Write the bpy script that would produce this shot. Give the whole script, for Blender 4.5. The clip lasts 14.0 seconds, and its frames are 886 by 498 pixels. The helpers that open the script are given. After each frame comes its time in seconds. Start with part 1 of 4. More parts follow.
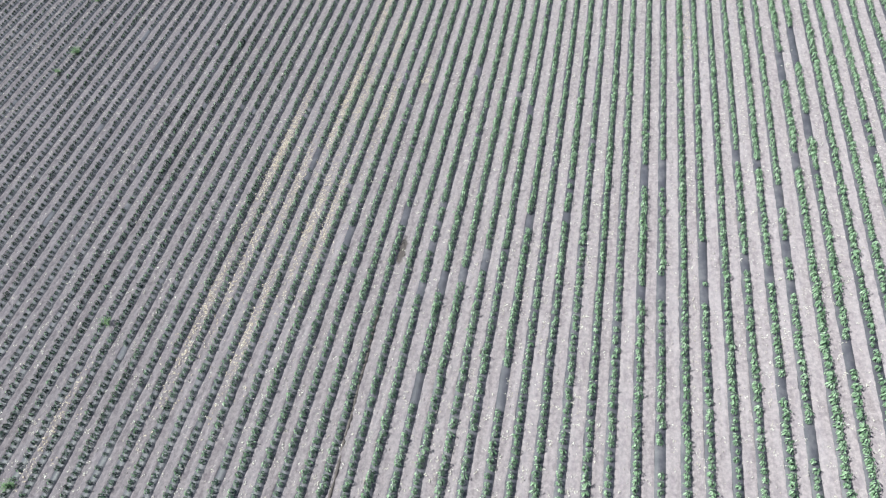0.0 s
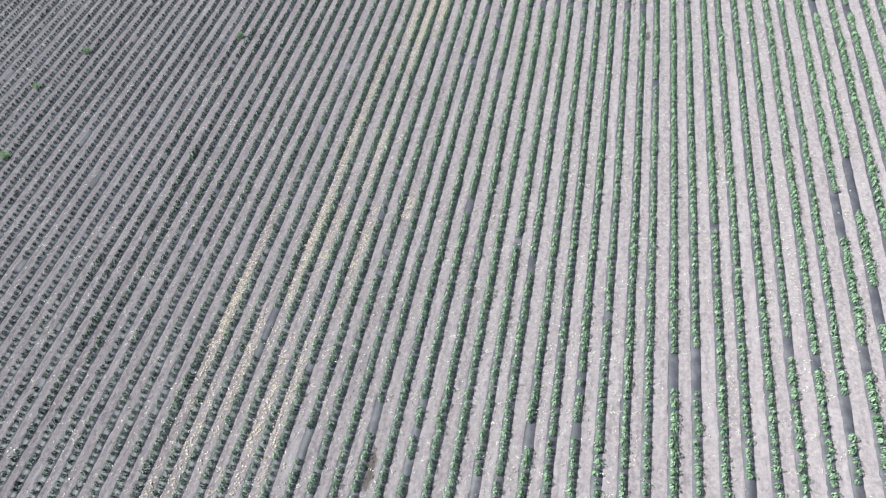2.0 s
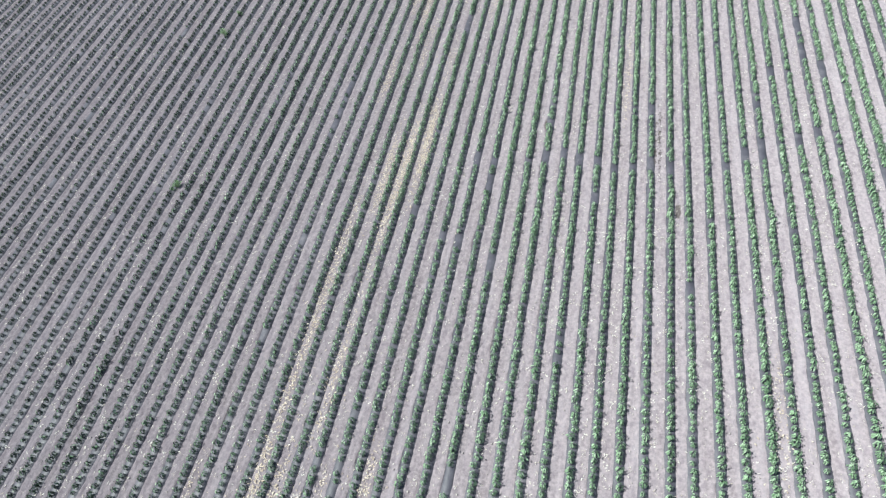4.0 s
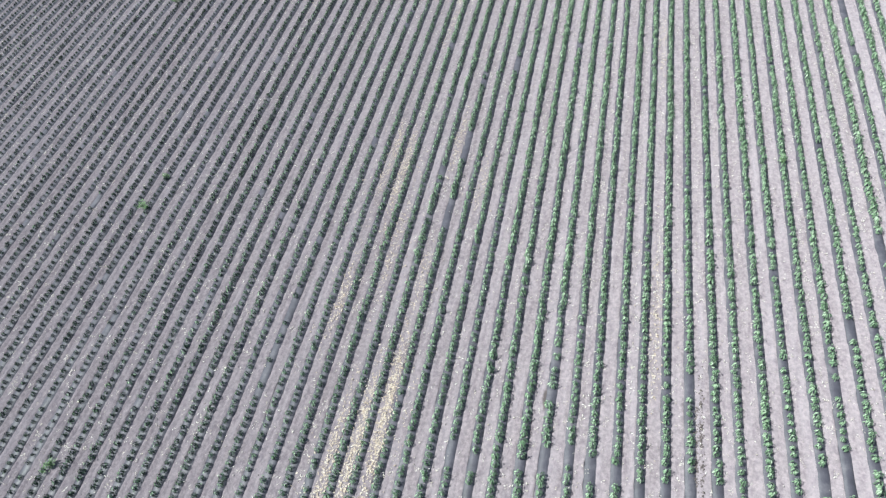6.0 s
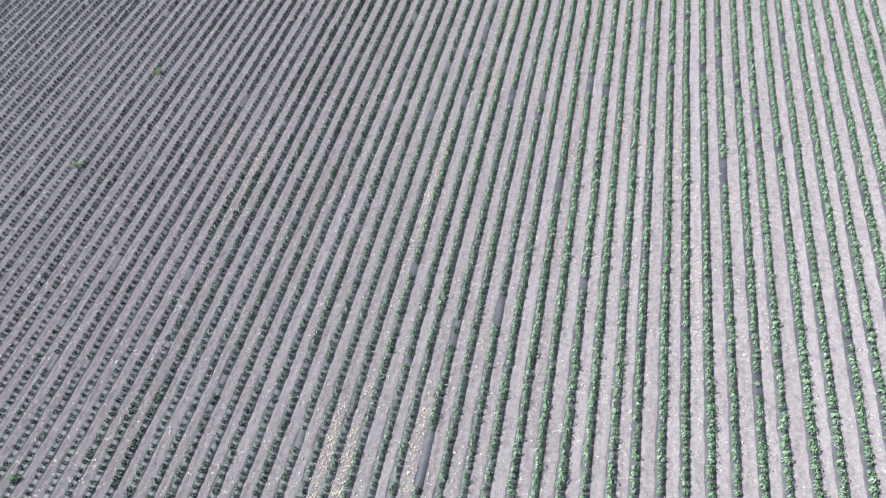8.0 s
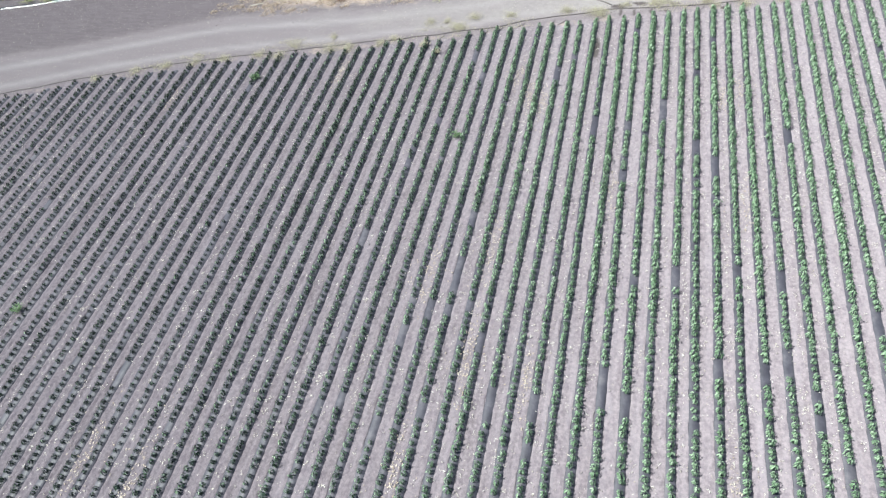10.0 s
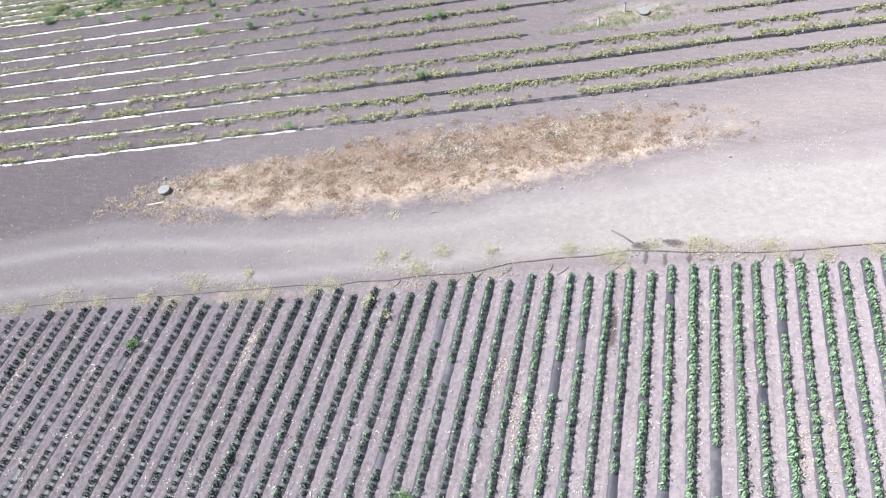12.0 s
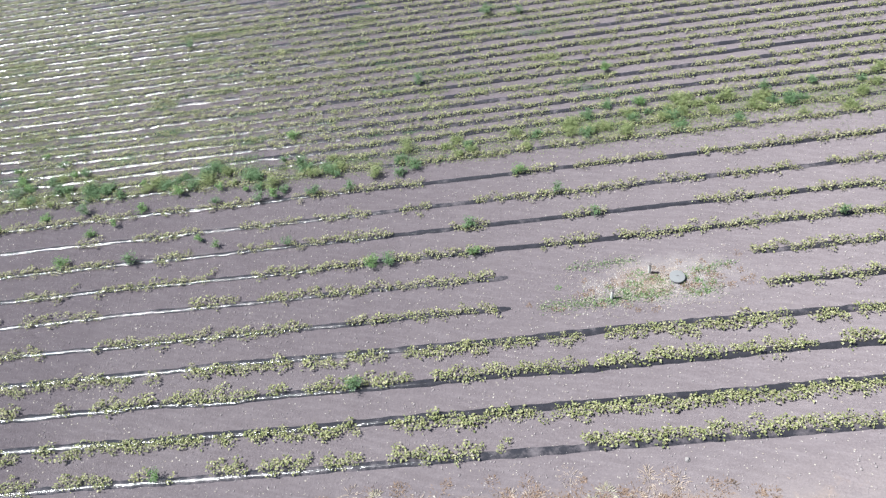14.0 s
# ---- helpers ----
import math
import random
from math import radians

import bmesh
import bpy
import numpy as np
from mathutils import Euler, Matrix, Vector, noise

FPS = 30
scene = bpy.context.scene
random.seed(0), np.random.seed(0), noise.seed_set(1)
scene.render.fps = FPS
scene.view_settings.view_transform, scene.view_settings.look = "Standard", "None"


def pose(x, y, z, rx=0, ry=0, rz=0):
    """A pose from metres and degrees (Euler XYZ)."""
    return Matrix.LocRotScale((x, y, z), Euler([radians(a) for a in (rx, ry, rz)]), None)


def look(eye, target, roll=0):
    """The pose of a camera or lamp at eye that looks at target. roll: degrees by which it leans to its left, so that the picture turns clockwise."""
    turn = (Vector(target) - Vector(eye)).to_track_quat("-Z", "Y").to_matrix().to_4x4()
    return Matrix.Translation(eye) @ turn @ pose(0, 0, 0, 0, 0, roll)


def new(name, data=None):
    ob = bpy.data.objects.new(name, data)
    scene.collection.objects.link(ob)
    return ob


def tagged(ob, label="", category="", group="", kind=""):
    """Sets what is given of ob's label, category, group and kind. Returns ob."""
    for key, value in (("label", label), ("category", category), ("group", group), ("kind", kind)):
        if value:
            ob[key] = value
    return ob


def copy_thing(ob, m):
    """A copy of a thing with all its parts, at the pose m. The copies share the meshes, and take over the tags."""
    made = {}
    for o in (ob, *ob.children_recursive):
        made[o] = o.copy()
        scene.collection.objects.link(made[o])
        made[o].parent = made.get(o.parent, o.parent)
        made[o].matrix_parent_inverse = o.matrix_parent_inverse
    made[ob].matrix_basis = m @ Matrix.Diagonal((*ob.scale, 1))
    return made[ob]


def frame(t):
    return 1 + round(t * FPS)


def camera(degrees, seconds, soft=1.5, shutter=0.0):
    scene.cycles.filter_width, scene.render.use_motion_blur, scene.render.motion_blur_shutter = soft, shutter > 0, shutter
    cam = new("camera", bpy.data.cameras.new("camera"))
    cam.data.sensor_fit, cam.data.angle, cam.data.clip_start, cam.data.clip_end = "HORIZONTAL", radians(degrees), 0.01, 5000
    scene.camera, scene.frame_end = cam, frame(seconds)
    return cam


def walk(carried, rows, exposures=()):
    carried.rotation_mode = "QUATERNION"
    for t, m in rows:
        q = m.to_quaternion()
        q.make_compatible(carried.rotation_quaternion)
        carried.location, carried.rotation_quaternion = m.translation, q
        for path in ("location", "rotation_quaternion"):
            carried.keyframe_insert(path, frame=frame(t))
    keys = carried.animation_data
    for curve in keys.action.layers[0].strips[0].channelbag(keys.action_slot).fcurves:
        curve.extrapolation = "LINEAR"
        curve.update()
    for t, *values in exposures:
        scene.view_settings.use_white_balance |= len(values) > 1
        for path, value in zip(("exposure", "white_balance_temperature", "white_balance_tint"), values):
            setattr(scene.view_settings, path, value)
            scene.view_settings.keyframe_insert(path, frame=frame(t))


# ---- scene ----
# A drone flies low over a field of staked-out crop rows on black plastic, over a dirt track, to a second field.
cam = camera(66.0, 14.0, soft=1.3)
PATH = [
    (0.0, (0.000, 0.000, 29.993), (-8.997, 23.748, -0.912), -12.142),
    (0.5, (-0.325, 2.882, 30.005), (-9.346, 26.511, -0.983), -12.208),
    (1.0, (-0.672, 5.942, 30.015), (-9.726, 29.500, -1.018), -12.284),
    (1.5, (-1.042, 9.307, 30.013), (-10.136, 32.829, -1.035), -12.339),
    (2.0, (-1.448, 12.948, 30.009), (-10.583, 36.471, -1.027), -12.391),
    (2.5, (-1.884, 16.776, 30.010), (-11.049, 40.327, -0.996), -12.472),
    (3.0, (-2.316, 20.638, 30.005), (-11.518, 44.201, -0.980), -12.529),
    (3.5, (-2.769, 24.744, 29.999), (-12.011, 48.316, -0.967), -12.563),
    (4.0, (-3.237, 29.071, 29.997), (-12.523, 52.653, -0.949), -12.568),
    (4.5, (-3.717, 33.600, 30.004), (-13.051, 57.193, -0.918), -12.536),
    (5.0, (-4.205, 38.308, 30.027), (-13.593, 61.920, -0.866), -12.460),
    (5.5, (-4.705, 43.047, 30.055), (-14.163, 66.680, -0.799), -12.354),
    (6.0, (-5.184, 47.891, 30.089), (-14.688, 71.546, -0.735), -12.260),
    (6.5, (-5.655, 52.858, 30.132), (-15.194, 76.551, -0.652), -12.172),
    (7.0, (-6.138, 57.929, 30.170), (-15.702, 81.659, -0.578), -12.098),
    (7.5, (-6.642, 63.046, 30.199), (-16.236, 86.811, -0.513), -12.007),
    (8.0, (-7.195, 68.350, 30.207), (-16.816, 92.146, -0.472), -11.902),
    (8.5, (-7.793, 73.828, 30.197), (-17.439, 97.653, -0.451), -11.796),
    (9.0, (-8.431, 79.463, 30.173), (-18.099, 103.320, -0.444), -11.697),
    (9.5, (-9.104, 85.244, 30.135), (-18.788, 109.137, -0.448), -11.617),
    (10.0, (-9.784, 91.069, 30.099), (-19.481, 115.009, -0.444), -11.537),
    (10.5, (-10.480, 96.940, 30.051), (-20.194, 120.911, -0.463), -11.483),
    (11.0, (-11.187, 102.906, 30.001), (-20.929, 126.922, -0.467), -11.471),
    (11.5, (-11.919, 108.882, 29.952), (-21.694, 132.895, -0.509), -11.492),
    (12.0, (-12.639, 114.909, 29.913), (-22.432, 138.868, -0.584), -11.531),
    (12.5, (-13.386, 121.110, 29.897), (-23.202, 145.037, -0.618), -11.579),
    (13.0, (-14.113, 127.385, 29.893), (-23.926, 151.277, -0.650), -11.643),
    (13.5, (-14.842, 133.675, 29.909), (-24.650, 157.541, -0.656), -11.722),
    (14.0, (-15.557, 139.933, 29.927), (-25.364, 163.766, -0.663), -11.788),
]
walk(cam, [(t, look(e, a, r)) for t, e, a, r in PATH], exposures=[(0.0, 0.87, 6010, -6.0), (2.7, 0.87, 6010, -6.0), (5.0, 0.88, 5900, -3.5), (8.0, 0.88, 5900, -3.5), (9.5, 0.9, 5940, -2.5), (10.4, 0.93, 5990, -1.0), (11.0, 1.04, 6060, 2.0), (12.8, 0.97, 5960, 5.5), (14.0, 0.85, 5930, 4.5)])

A2 = radians(14.9)  # the second field is turned by this

# ---- light ----
SUN_ELEVATION, SUN_AZIMUTH = 57.0, -98.0  # degrees; azimuth clockwise from +y
world = bpy.data.worlds.new("sky")
scene.world = world
world.use_nodes = True
wn = world.node_tree.nodes
sky = wn.new("ShaderNodeTexSky")
sky.sky_type = "NISHITA"
sky.sun_disc = False
sky.sun_elevation, sky.sun_rotation = radians(SUN_ELEVATION), radians(SUN_AZIMUTH)
sky.dust_density = 2.0
world.node_tree.links.new(sky.outputs[0], wn["Background"].inputs[0])
wn["Background"].inputs[1].default_value = 0.052
sun = new("sun", bpy.data.lights.new("sun", "SUN"))
sun.data.energy, sun.data.angle, sun.data.color = 5.0, radians(0.53), (1.0, 0.95, 0.88)
sa, se = radians(SUN_AZIMUTH), radians(SUN_ELEVATION)
sun.matrix_world = look((300 * math.sin(sa) * math.cos(se), 300 * math.cos(sa) * math.cos(se), 300 * math.sin(se)), (0, 0, 0))

# ---- materials ----


class Mat:
    """A node material with small helpers."""

    def __init__(self, name):
        self.m = bpy.data.materials.new(name)
        self.m.use_nodes = True
        self.t = self.m.node_tree
        self.t.nodes.clear()
        self.out = self.t.nodes.new("ShaderNodeOutputMaterial")
        self.pos = self.t.nodes.new("ShaderNodeTexCoord").outputs["Object"]

    def n(self, kind, **props):
        node = self.t.nodes.new(kind)
        for k, v in props.items():
            node.inputs[k].default_value = v
        return node

    def link(self, a, b):
        self.t.links.new(a, b)

    def noise(self, scale, detail=4.0, rough=0.6, vec=None, stretch=None):
        node = self.n("ShaderNodeTexNoise", Scale=scale, Detail=detail, Roughness=rough)
        src = vec or self.pos
        if stretch:
            mp = self.n("ShaderNodeMapping", Scale=stretch)
            self.link(src, mp.inputs[0])
            src = mp.outputs[0]
        self.link(src, node.inputs["Vector"])
        return node.outputs[0]

    def ramp(self, fac, stops):
        node = self.t.nodes.new("ShaderNodeValToRGB")
        els = node.color_ramp.elements
        while len(els) < len(stops):
            els.new(0.5)
        for el, (p, c) in zip(els, stops):
            el.position, el.color = p, (*c, 1) if len(c) == 3 else c
        self.link(fac, node.inputs[0])
        return node.outputs[0]

    def mix(self, fac, a, b, kind="MIX"):
        node = self.t.nodes.new("ShaderNodeMix")
        node.data_type, node.blend_type = "RGBA", kind
        for src, i in ((fac, 0), (a, 6), (b, 7)):
            if isinstance(src, (int, float)):
                node.inputs[i].default_value = src
            elif isinstance(src, tuple):
                node.inputs[i].default_value = (*src, 1)
            else:
                self.link(src, node.inputs[i])
        return node.outputs[2]

    def maths(self, op, a, b=0.0, clamp=False):
        node = self.t.nodes.new("ShaderNodeMath")
        node.operation, node.use_clamp = op, clamp
        for src, i in ((a, 0), (b, 1)):
            if isinstance(src, (int, float)):
                node.inputs[i].default_value = src
            else:
                self.link(src, node.inputs[i])
        return node.outputs[0]

    def attr(self, name):
        node = self.t.nodes.new("ShaderNodeAttribute")
        node.attribute_name = name
        return node.outputs["Fac"]

    def bump(self, height, strength=0.5, distance=0.05):
        node = self.n("ShaderNodeBump", Strength=strength, Distance=distance)
        self.link(height, node.inputs["Height"])
        return node.outputs[0]

    def finish(self, color, rough=0.8, normal=None, metal=0.0, spec=0.5, diffuse_rough=0.0, translucent=None):
        b = self.n("ShaderNodeBsdfPrincipled", Metallic=metal)
        b.inputs["Specular IOR Level"].default_value = spec
        b.inputs["Diffuse Roughness"].default_value = diffuse_rough
        for src, key in ((color, "Base Color"), (rough, "Roughness")):
            if isinstance(src, tuple):
                b.inputs[key].default_value = (*src, 1)
            elif isinstance(src, (int, float)):
                b.inputs[key].default_value = src
            else:
                self.link(src, b.inputs[key])
        if normal:
            self.link(normal, b.inputs["Normal"])
        last = b.outputs[0]
        if translucent:
            tr = self.t.nodes.new("ShaderNodeBsdfTranslucent")
            if isinstance(color, tuple):
                tr.inputs[0].default_value = (*color, 1)
            else:
                self.link(color, tr.inputs[0])
            mx = self.n("ShaderNodeMixShader", Fac=translucent)
            self.link(last, mx.inputs[1])
            self.link(tr.outputs[0], mx.inputs[2])
            last = mx.outputs[0]
        self.link(last, self.out.inputs[0])
        return self.m


def ground_material():
    k = Mat("tilled_soil")
    fine = k.noise(9.0, 6, 0.7)
    broad = k.noise(0.35, 4, 0.6)
    mid = k.noise(2.2, 6, 0.7)
    # the second field's and the verge's darker soil
    soil = k.mix(k.ramp(fine, [(0.3, (0, 0, 0)), (0.7, (1, 1, 1))]), (0.145, 0.1195, 0.13), (0.285, 0.244, 0.259))
    soil = k.mix(k.ramp(broad, [(0.35, (0, 0, 0)), (0.7, (1, 1, 1))]), soil, k.mix(mid, (0.158, 0.131, 0.141), (0.31, 0.2685, 0.281)))
    # the first field's pale aisles, trodden along the rows
    streak = k.noise(1.1, 5, 0.65, stretch=(2.2, 0.25, 1))
    aisle = k.ramp(fine, [(0.28, (0.178, 0.149, 0.168)), (0.5, (0.267, 0.231, 0.256)), (0.72, (0.361, 0.315, 0.343))])
    aisle = k.mix(k.ramp(broad, [(0.4, (0, 0, 0)), (0.75, (0.7, 0.7, 0.7))]), aisle, (0.23, 0.195, 0.208))
    aisle = k.mix(0.5, aisle, k.ramp(streak, [(0.3, (0.19, 0.159, 0.177)), (0.7, (0.367, 0.328, 0.36))]))
    lane = k.noise(0.9, 2, 0.5, stretch=(1.0, 0.02, 1))
    aisle = k.mix(1.0, aisle, k.ramp(lane, [(0.3, (0.86, 0.84, 0.84)), (0.7, (1.05, 1.05, 1.06))]), "MULTIPLY")
    # trodden straw dust and small crumbs in blotches
    crumbs = k.ramp(k.noise(5.5, 5, 0.7), [(0.42, (0, 0, 0)), (0.66, (0.75, 0.75, 0.75))])
    aisle = k.mix(crumbs, aisle, k.mix(broad, (0.335, 0.274, 0.292), (0.42, 0.366, 0.397)))
    # irregular darker mottling, in the colour only
    dark_mottle = k.ramp(k.noise(3.4, 5, 0.65, stretch=(1.0, 0.6, 1)), [(0.34, (0.78, 0.76, 0.8)), (0.52, (1.0, 1.0, 1.0))])
    aisle = k.mix(0.8, aisle, k.mix(1.0, aisle, dark_mottle, "MULTIPLY"))
    # backlit shade painted into the soil towards -x; beside the verge, truly darker soil
    shade_or_dark_soil = k.maths("ADD", k.attr("shade_or_dark_soil"), k.maths("MULTIPLY", k.maths("SUBTRACT", k.noise(0.12, 3, 0.5), 0.5), 0.5), True)
    aisle = k.mix(shade_or_dark_soil, aisle, (0.8, 0.8, 0.82), "MULTIPLY")
    turn = k.n("ShaderNodeMapping", Rotation=(0, 0, A2), Scale=(0.25, 1.6, 1))
    k.link(k.pos, turn.inputs[0])
    raked = k.noise(2.4, 5, 0.65, vec=turn.outputs[0])
    soil = k.mix(0.28, soil, k.ramp(raked, [(0.3, (0.12, 0.1, 0.107)), (0.5, (0.185, 0.158, 0.171)), (0.7, (0.305, 0.27, 0.285))]))
    # the second field's soil takes the same painted shade
    soil = k.mix(shade_or_dark_soil, soil, (0.82, 0.81, 0.83), "MULTIPLY")
    col = k.mix(k.attr("aisle"), soil, aisle)
    # packed dust of the track
    wear = k.noise(0.6, 5, 0.6, stretch=(0.3, 1.6, 1))
    dust = k.mix(wear, (0.205, 0.173, 0.187), (0.31, 0.268, 0.284))
    dust = k.mix(0.3, dust, k.ramp(fine, [(0.3, (0.185, 0.158, 0.17)), (0.7, (0.33, 0.293, 0.305))]))
    edge = k.maths("ADD", k.attr("road"), k.maths("MULTIPLY", k.maths("SUBTRACT", k.noise(0.9, 5, 0.65), 0.5), 0.9), True)
    col = k.mix(k.ramp(edge, [(0.3, (0, 0, 0)), (0.75, (1, 1, 1))]), col, dust)
    rut = k.maths("MULTIPLY", k.attr("rut"), k.maths("ADD", k.maths("MULTIPLY", wear, 0.8), 0.35), True)
    col = k.mix(rut, col, (0.37, 0.333, 0.345))
    pale = k.maths("ADD", k.attr("pale"), k.maths("MULTIPLY", k.maths("SUBTRACT", k.noise(0.35, 6, 0.65), 0.5), 1.3), True)
    col = k.mix(k.ramp(pale, [(0.3, (0, 0, 0)), (0.95, (1, 1, 1))]), col, k.mix(k.ramp(mid, [(0.3, (0, 0, 0)), (0.7, (1, 1, 1))]), (0.275, 0.245, 0.246), (0.36, 0.326, 0.325)))
    # dead grass thatch on the verge
    thatch = k.ramp(k.noise(3.2, 7, 0.72), [(0.3, (0.29, 0.215, 0.175)), (0.45, (0.43, 0.335, 0.275)), (0.58, (0.535, 0.435, 0.372)), (0.8, (0.62, 0.53, 0.47))])
    rust = k.mix(k.noise(4.5, 7, 0.75), (0.15, 0.102, 0.08), (0.37, 0.275, 0.22))
    thatch = k.mix(k.ramp(k.maths("ADD", k.attr("rust"), k.maths("SUBTRACT", k.maths("MULTIPLY", k.noise(0.8, 6, 0.72), 2.2), 1.1)), [(0.35, (0, 0, 0)), (0.8, (0.9, 0.9, 0.9))]), thatch, rust)
    grey = k.ramp(k.noise(0.42, 5, 0.6), [(0.6, (0, 0, 0)), (0.68, (0.8, 0.8, 0.8))])
    thatch = k.mix(grey, thatch, k.mix(mid, (0.27, 0.235, 0.24), (0.46, 0.42, 0.42)))
    dry = k.maths("ADD", k.attr("dry"), k.maths("MULTIPLY", k.maths("SUBTRACT", k.noise(0.55, 7, 0.72), 0.5), 2.2), True)
    col = k.mix(k.ramp(dry, [(0.4, (0, 0, 0)), (0.95, (0.9, 0.9, 0.9))]), col, thatch)
    # thin faded grass on the bare ground between the verge and the second field
    flush = k.maths("MULTIPLY", k.attr("flush"), k.ramp(k.noise(0.5, 6, 0.7), [(0.3, (0.3, 0.3, 0.3)), (0.7, (1, 1, 1))]))
    col = k.mix(flush, col, k.mix(mid, (0.335, 0.285, 0.272), (0.43, 0.38, 0.365)))
    wet = k.maths("ADD", k.attr("wet"), k.maths("MULTIPLY", k.maths("SUBTRACT", k.noise(2.0, 5, 0.7), 0.5), 0.9), True)
    col = k.mix(k.ramp(wet, [(0.45, (0, 0, 0)), (0.7, (1, 1, 1))]), col, (0.115, 0.096, 0.098))
    h = k.maths("ADD", k.noise(14.0, 6, 0.75), k.maths("MULTIPLY", k.noise(2.5, 5, 0.7), 1.6))
    return k.finish(col, 0.95, k.bump(h, 0.55, 0.10), spec=0.15, diffuse_rough=1.0)


def soil_material(name, a, b):
    k = Mat(name)
    f = k.noise(9.0, 6, 0.7)
    return k.finish(k.mix(f, a, b), 0.95, k.bump(f, 0.6, 0.05), spec=0.15, diffuse_rough=1.0)


def film_material(name, rough_lo, rough_hi, spec, dark, dusty, crumple):
    """Dusty black plastic film, crumpled."""
    k = Mat(name)
    info = k.t.nodes.new("ShaderNodeObjectInfo")
    dust = k.maths("ADD", k.noise(1.4, 6, 0.7), k.maths("MULTIPLY", k.maths("SUBTRACT", info.outputs["Random"], 0.5), 0.14))
    base = k.ramp(dust, [(0.3, tuple(0.65 * c for c in dark)), (0.52, dark), (0.7, dusty)])
    h = k.maths("ADD", k.noise(5.0, 4, 0.6, stretch=(1, 0.45, 1)), k.noise(22.0, 3, 0.5))
    rough = k.ramp(dust, [(0.35, (rough_lo,) * 3), (0.85, (rough_hi,) * 3)])
    return k.finish(base, rough, k.bump(h, crumple, 0.05), spec=spec)


def leaf_material(name, stops, translucent=0.22, rough=0.5, spec=0.4):
    """Leaves that differ one by one and from patch to patch."""
    k = Mat(name)
    geo = k.t.nodes.new("ShaderNodeNewGeometry")
    v = k.maths("ADD", k.maths("MULTIPLY", geo.outputs["Random Per Island"], 0.7), k.maths("MULTIPLY", k.noise(1.5, 3, 0.6, vec=geo.outputs["Position"]), 0.5))
    return k.finish(k.ramp(v, stops), rough, spec=spec, translucent=translucent)


def plain(name, a, b, rough=0.6, scale=20.0, metal=0.0, bump=0.2):
    k = Mat(name)
    f = k.noise(scale, 5, 0.65)
    return k.finish(k.mix(f, a, b), rough, k.bump(f, bump, 0.01), metal=metal)


SOIL = ground_material()
CLOD = soil_material("dry_clods", (0.22, 0.19, 0.195), (0.4, 0.36, 0.365))
DARK_CLOD = soil_material("damp_clods", (0.095, 0.078, 0.078), (0.17, 0.143, 0.143))
FILM = film_material("dusty_black_film", 0.44, 0.54, 0.42, (0.066, 0.062, 0.08), (0.112, 0.103, 0.12), 0.25)
SHINY_FILM = film_material("glossy_black_film", 0.1, 0.2, 0.6, (0.04, 0.038, 0.045), (0.15, 0.13, 0.14), 0.3)
PEPPER = leaf_material("pepper_leaves", [(0.1, (0.062, 0.102, 0.054)), (0.45, (0.142, 0.224, 0.132)), (0.75, (0.25, 0.345, 0.222)), (1.0, (0.375, 0.462, 0.34))], 0.0, 0.5, 0.35)
# the pepper leaves again, with the shade of their unlit sides as colour
SHADED_PEPPER = leaf_material("shaded_pepper_leaves", [(0.1, (0.018, 0.03, 0.021)), (0.5, (0.03, 0.046, 0.033)), (0.85, (0.046, 0.068, 0.045)), (1.0, (0.09, 0.12, 0.08))], 0.0, 0.65, 0.12)
SQUASH = leaf_material("yellowing_leaves", [(0.1, (0.07, 0.085, 0.03)), (0.35, (0.172, 0.195, 0.074)), (0.7, (0.288, 0.295, 0.13)), (1.0, (0.46, 0.44, 0.265))], 0.08)
DRY_VINE = leaf_material("dried_vine_leaves", [(0.1, (0.085, 0.075, 0.045)), (0.5, (0.19, 0.17, 0.105)), (1.0, (0.33, 0.3, 0.21))], 0.05)
BELT = leaf_material("belt_weed_leaves", [(0.1, (0.065, 0.12, 0.055)), (0.5, (0.13, 0.215, 0.1)), (1.0, (0.23, 0.33, 0.17))], 0.3)
WEED = leaf_material("weed_leaves", [(0.1, (0.1, 0.18, 0.065)), (0.5, (0.19, 0.31, 0.115)), (1.0, (0.3, 0.44, 0.19))], 0.45)
VINE_GREEN = leaf_material("green_vine_leaves", [(0.1, (0.13, 0.18, 0.07)), (0.5, (0.23, 0.28, 0.115)), (1.0, (0.36, 0.39, 0.19))], 0.3)
PALE_WEED = leaf_material("wilted_weed_leaves", [(0.1, (0.29, 0.265, 0.175)), (0.5, (0.41, 0.375, 0.27)), (1.0, (0.51, 0.47, 0.37))], 0.1)
STRAW = leaf_material("straw", [(0.1, (0.37, 0.28, 0.215)), (0.5, (0.5, 0.4, 0.32)), (1.0, (0.61, 0.52, 0.44))], 0.1, 0.7, 0.2)
AISLE_STRAW = leaf_material("weathered_straw", [(0.1, (0.3, 0.235, 0.185)), (0.5, (0.43, 0.355, 0.29)), (1.0, (0.6, 0.52, 0.45))], 0.05, 0.8, 0.15)
BROWN = leaf_material("dead_stalks", [(0.1, (0.15, 0.098, 0.072)), (0.5, (0.23, 0.16, 0.118)), (1.0, (0.39, 0.28, 0.21))], 0.15, 0.8, 0.2)
WITHERED = leaf_material("withered_weeds", [(0.1, (0.05, 0.04, 0.036)), (0.5, (0.12, 0.092, 0.075)), (1.0, (0.23, 0.18, 0.14))], 0.1, 0.8, 0.2)
LITTER = leaf_material("leaf_litter", [(0.1, (0.3, 0.25, 0.215)), (0.5, (0.43, 0.38, 0.335)), (1.0, (0.58, 0.54, 0.48))], 0.05, 0.8, 0.2)
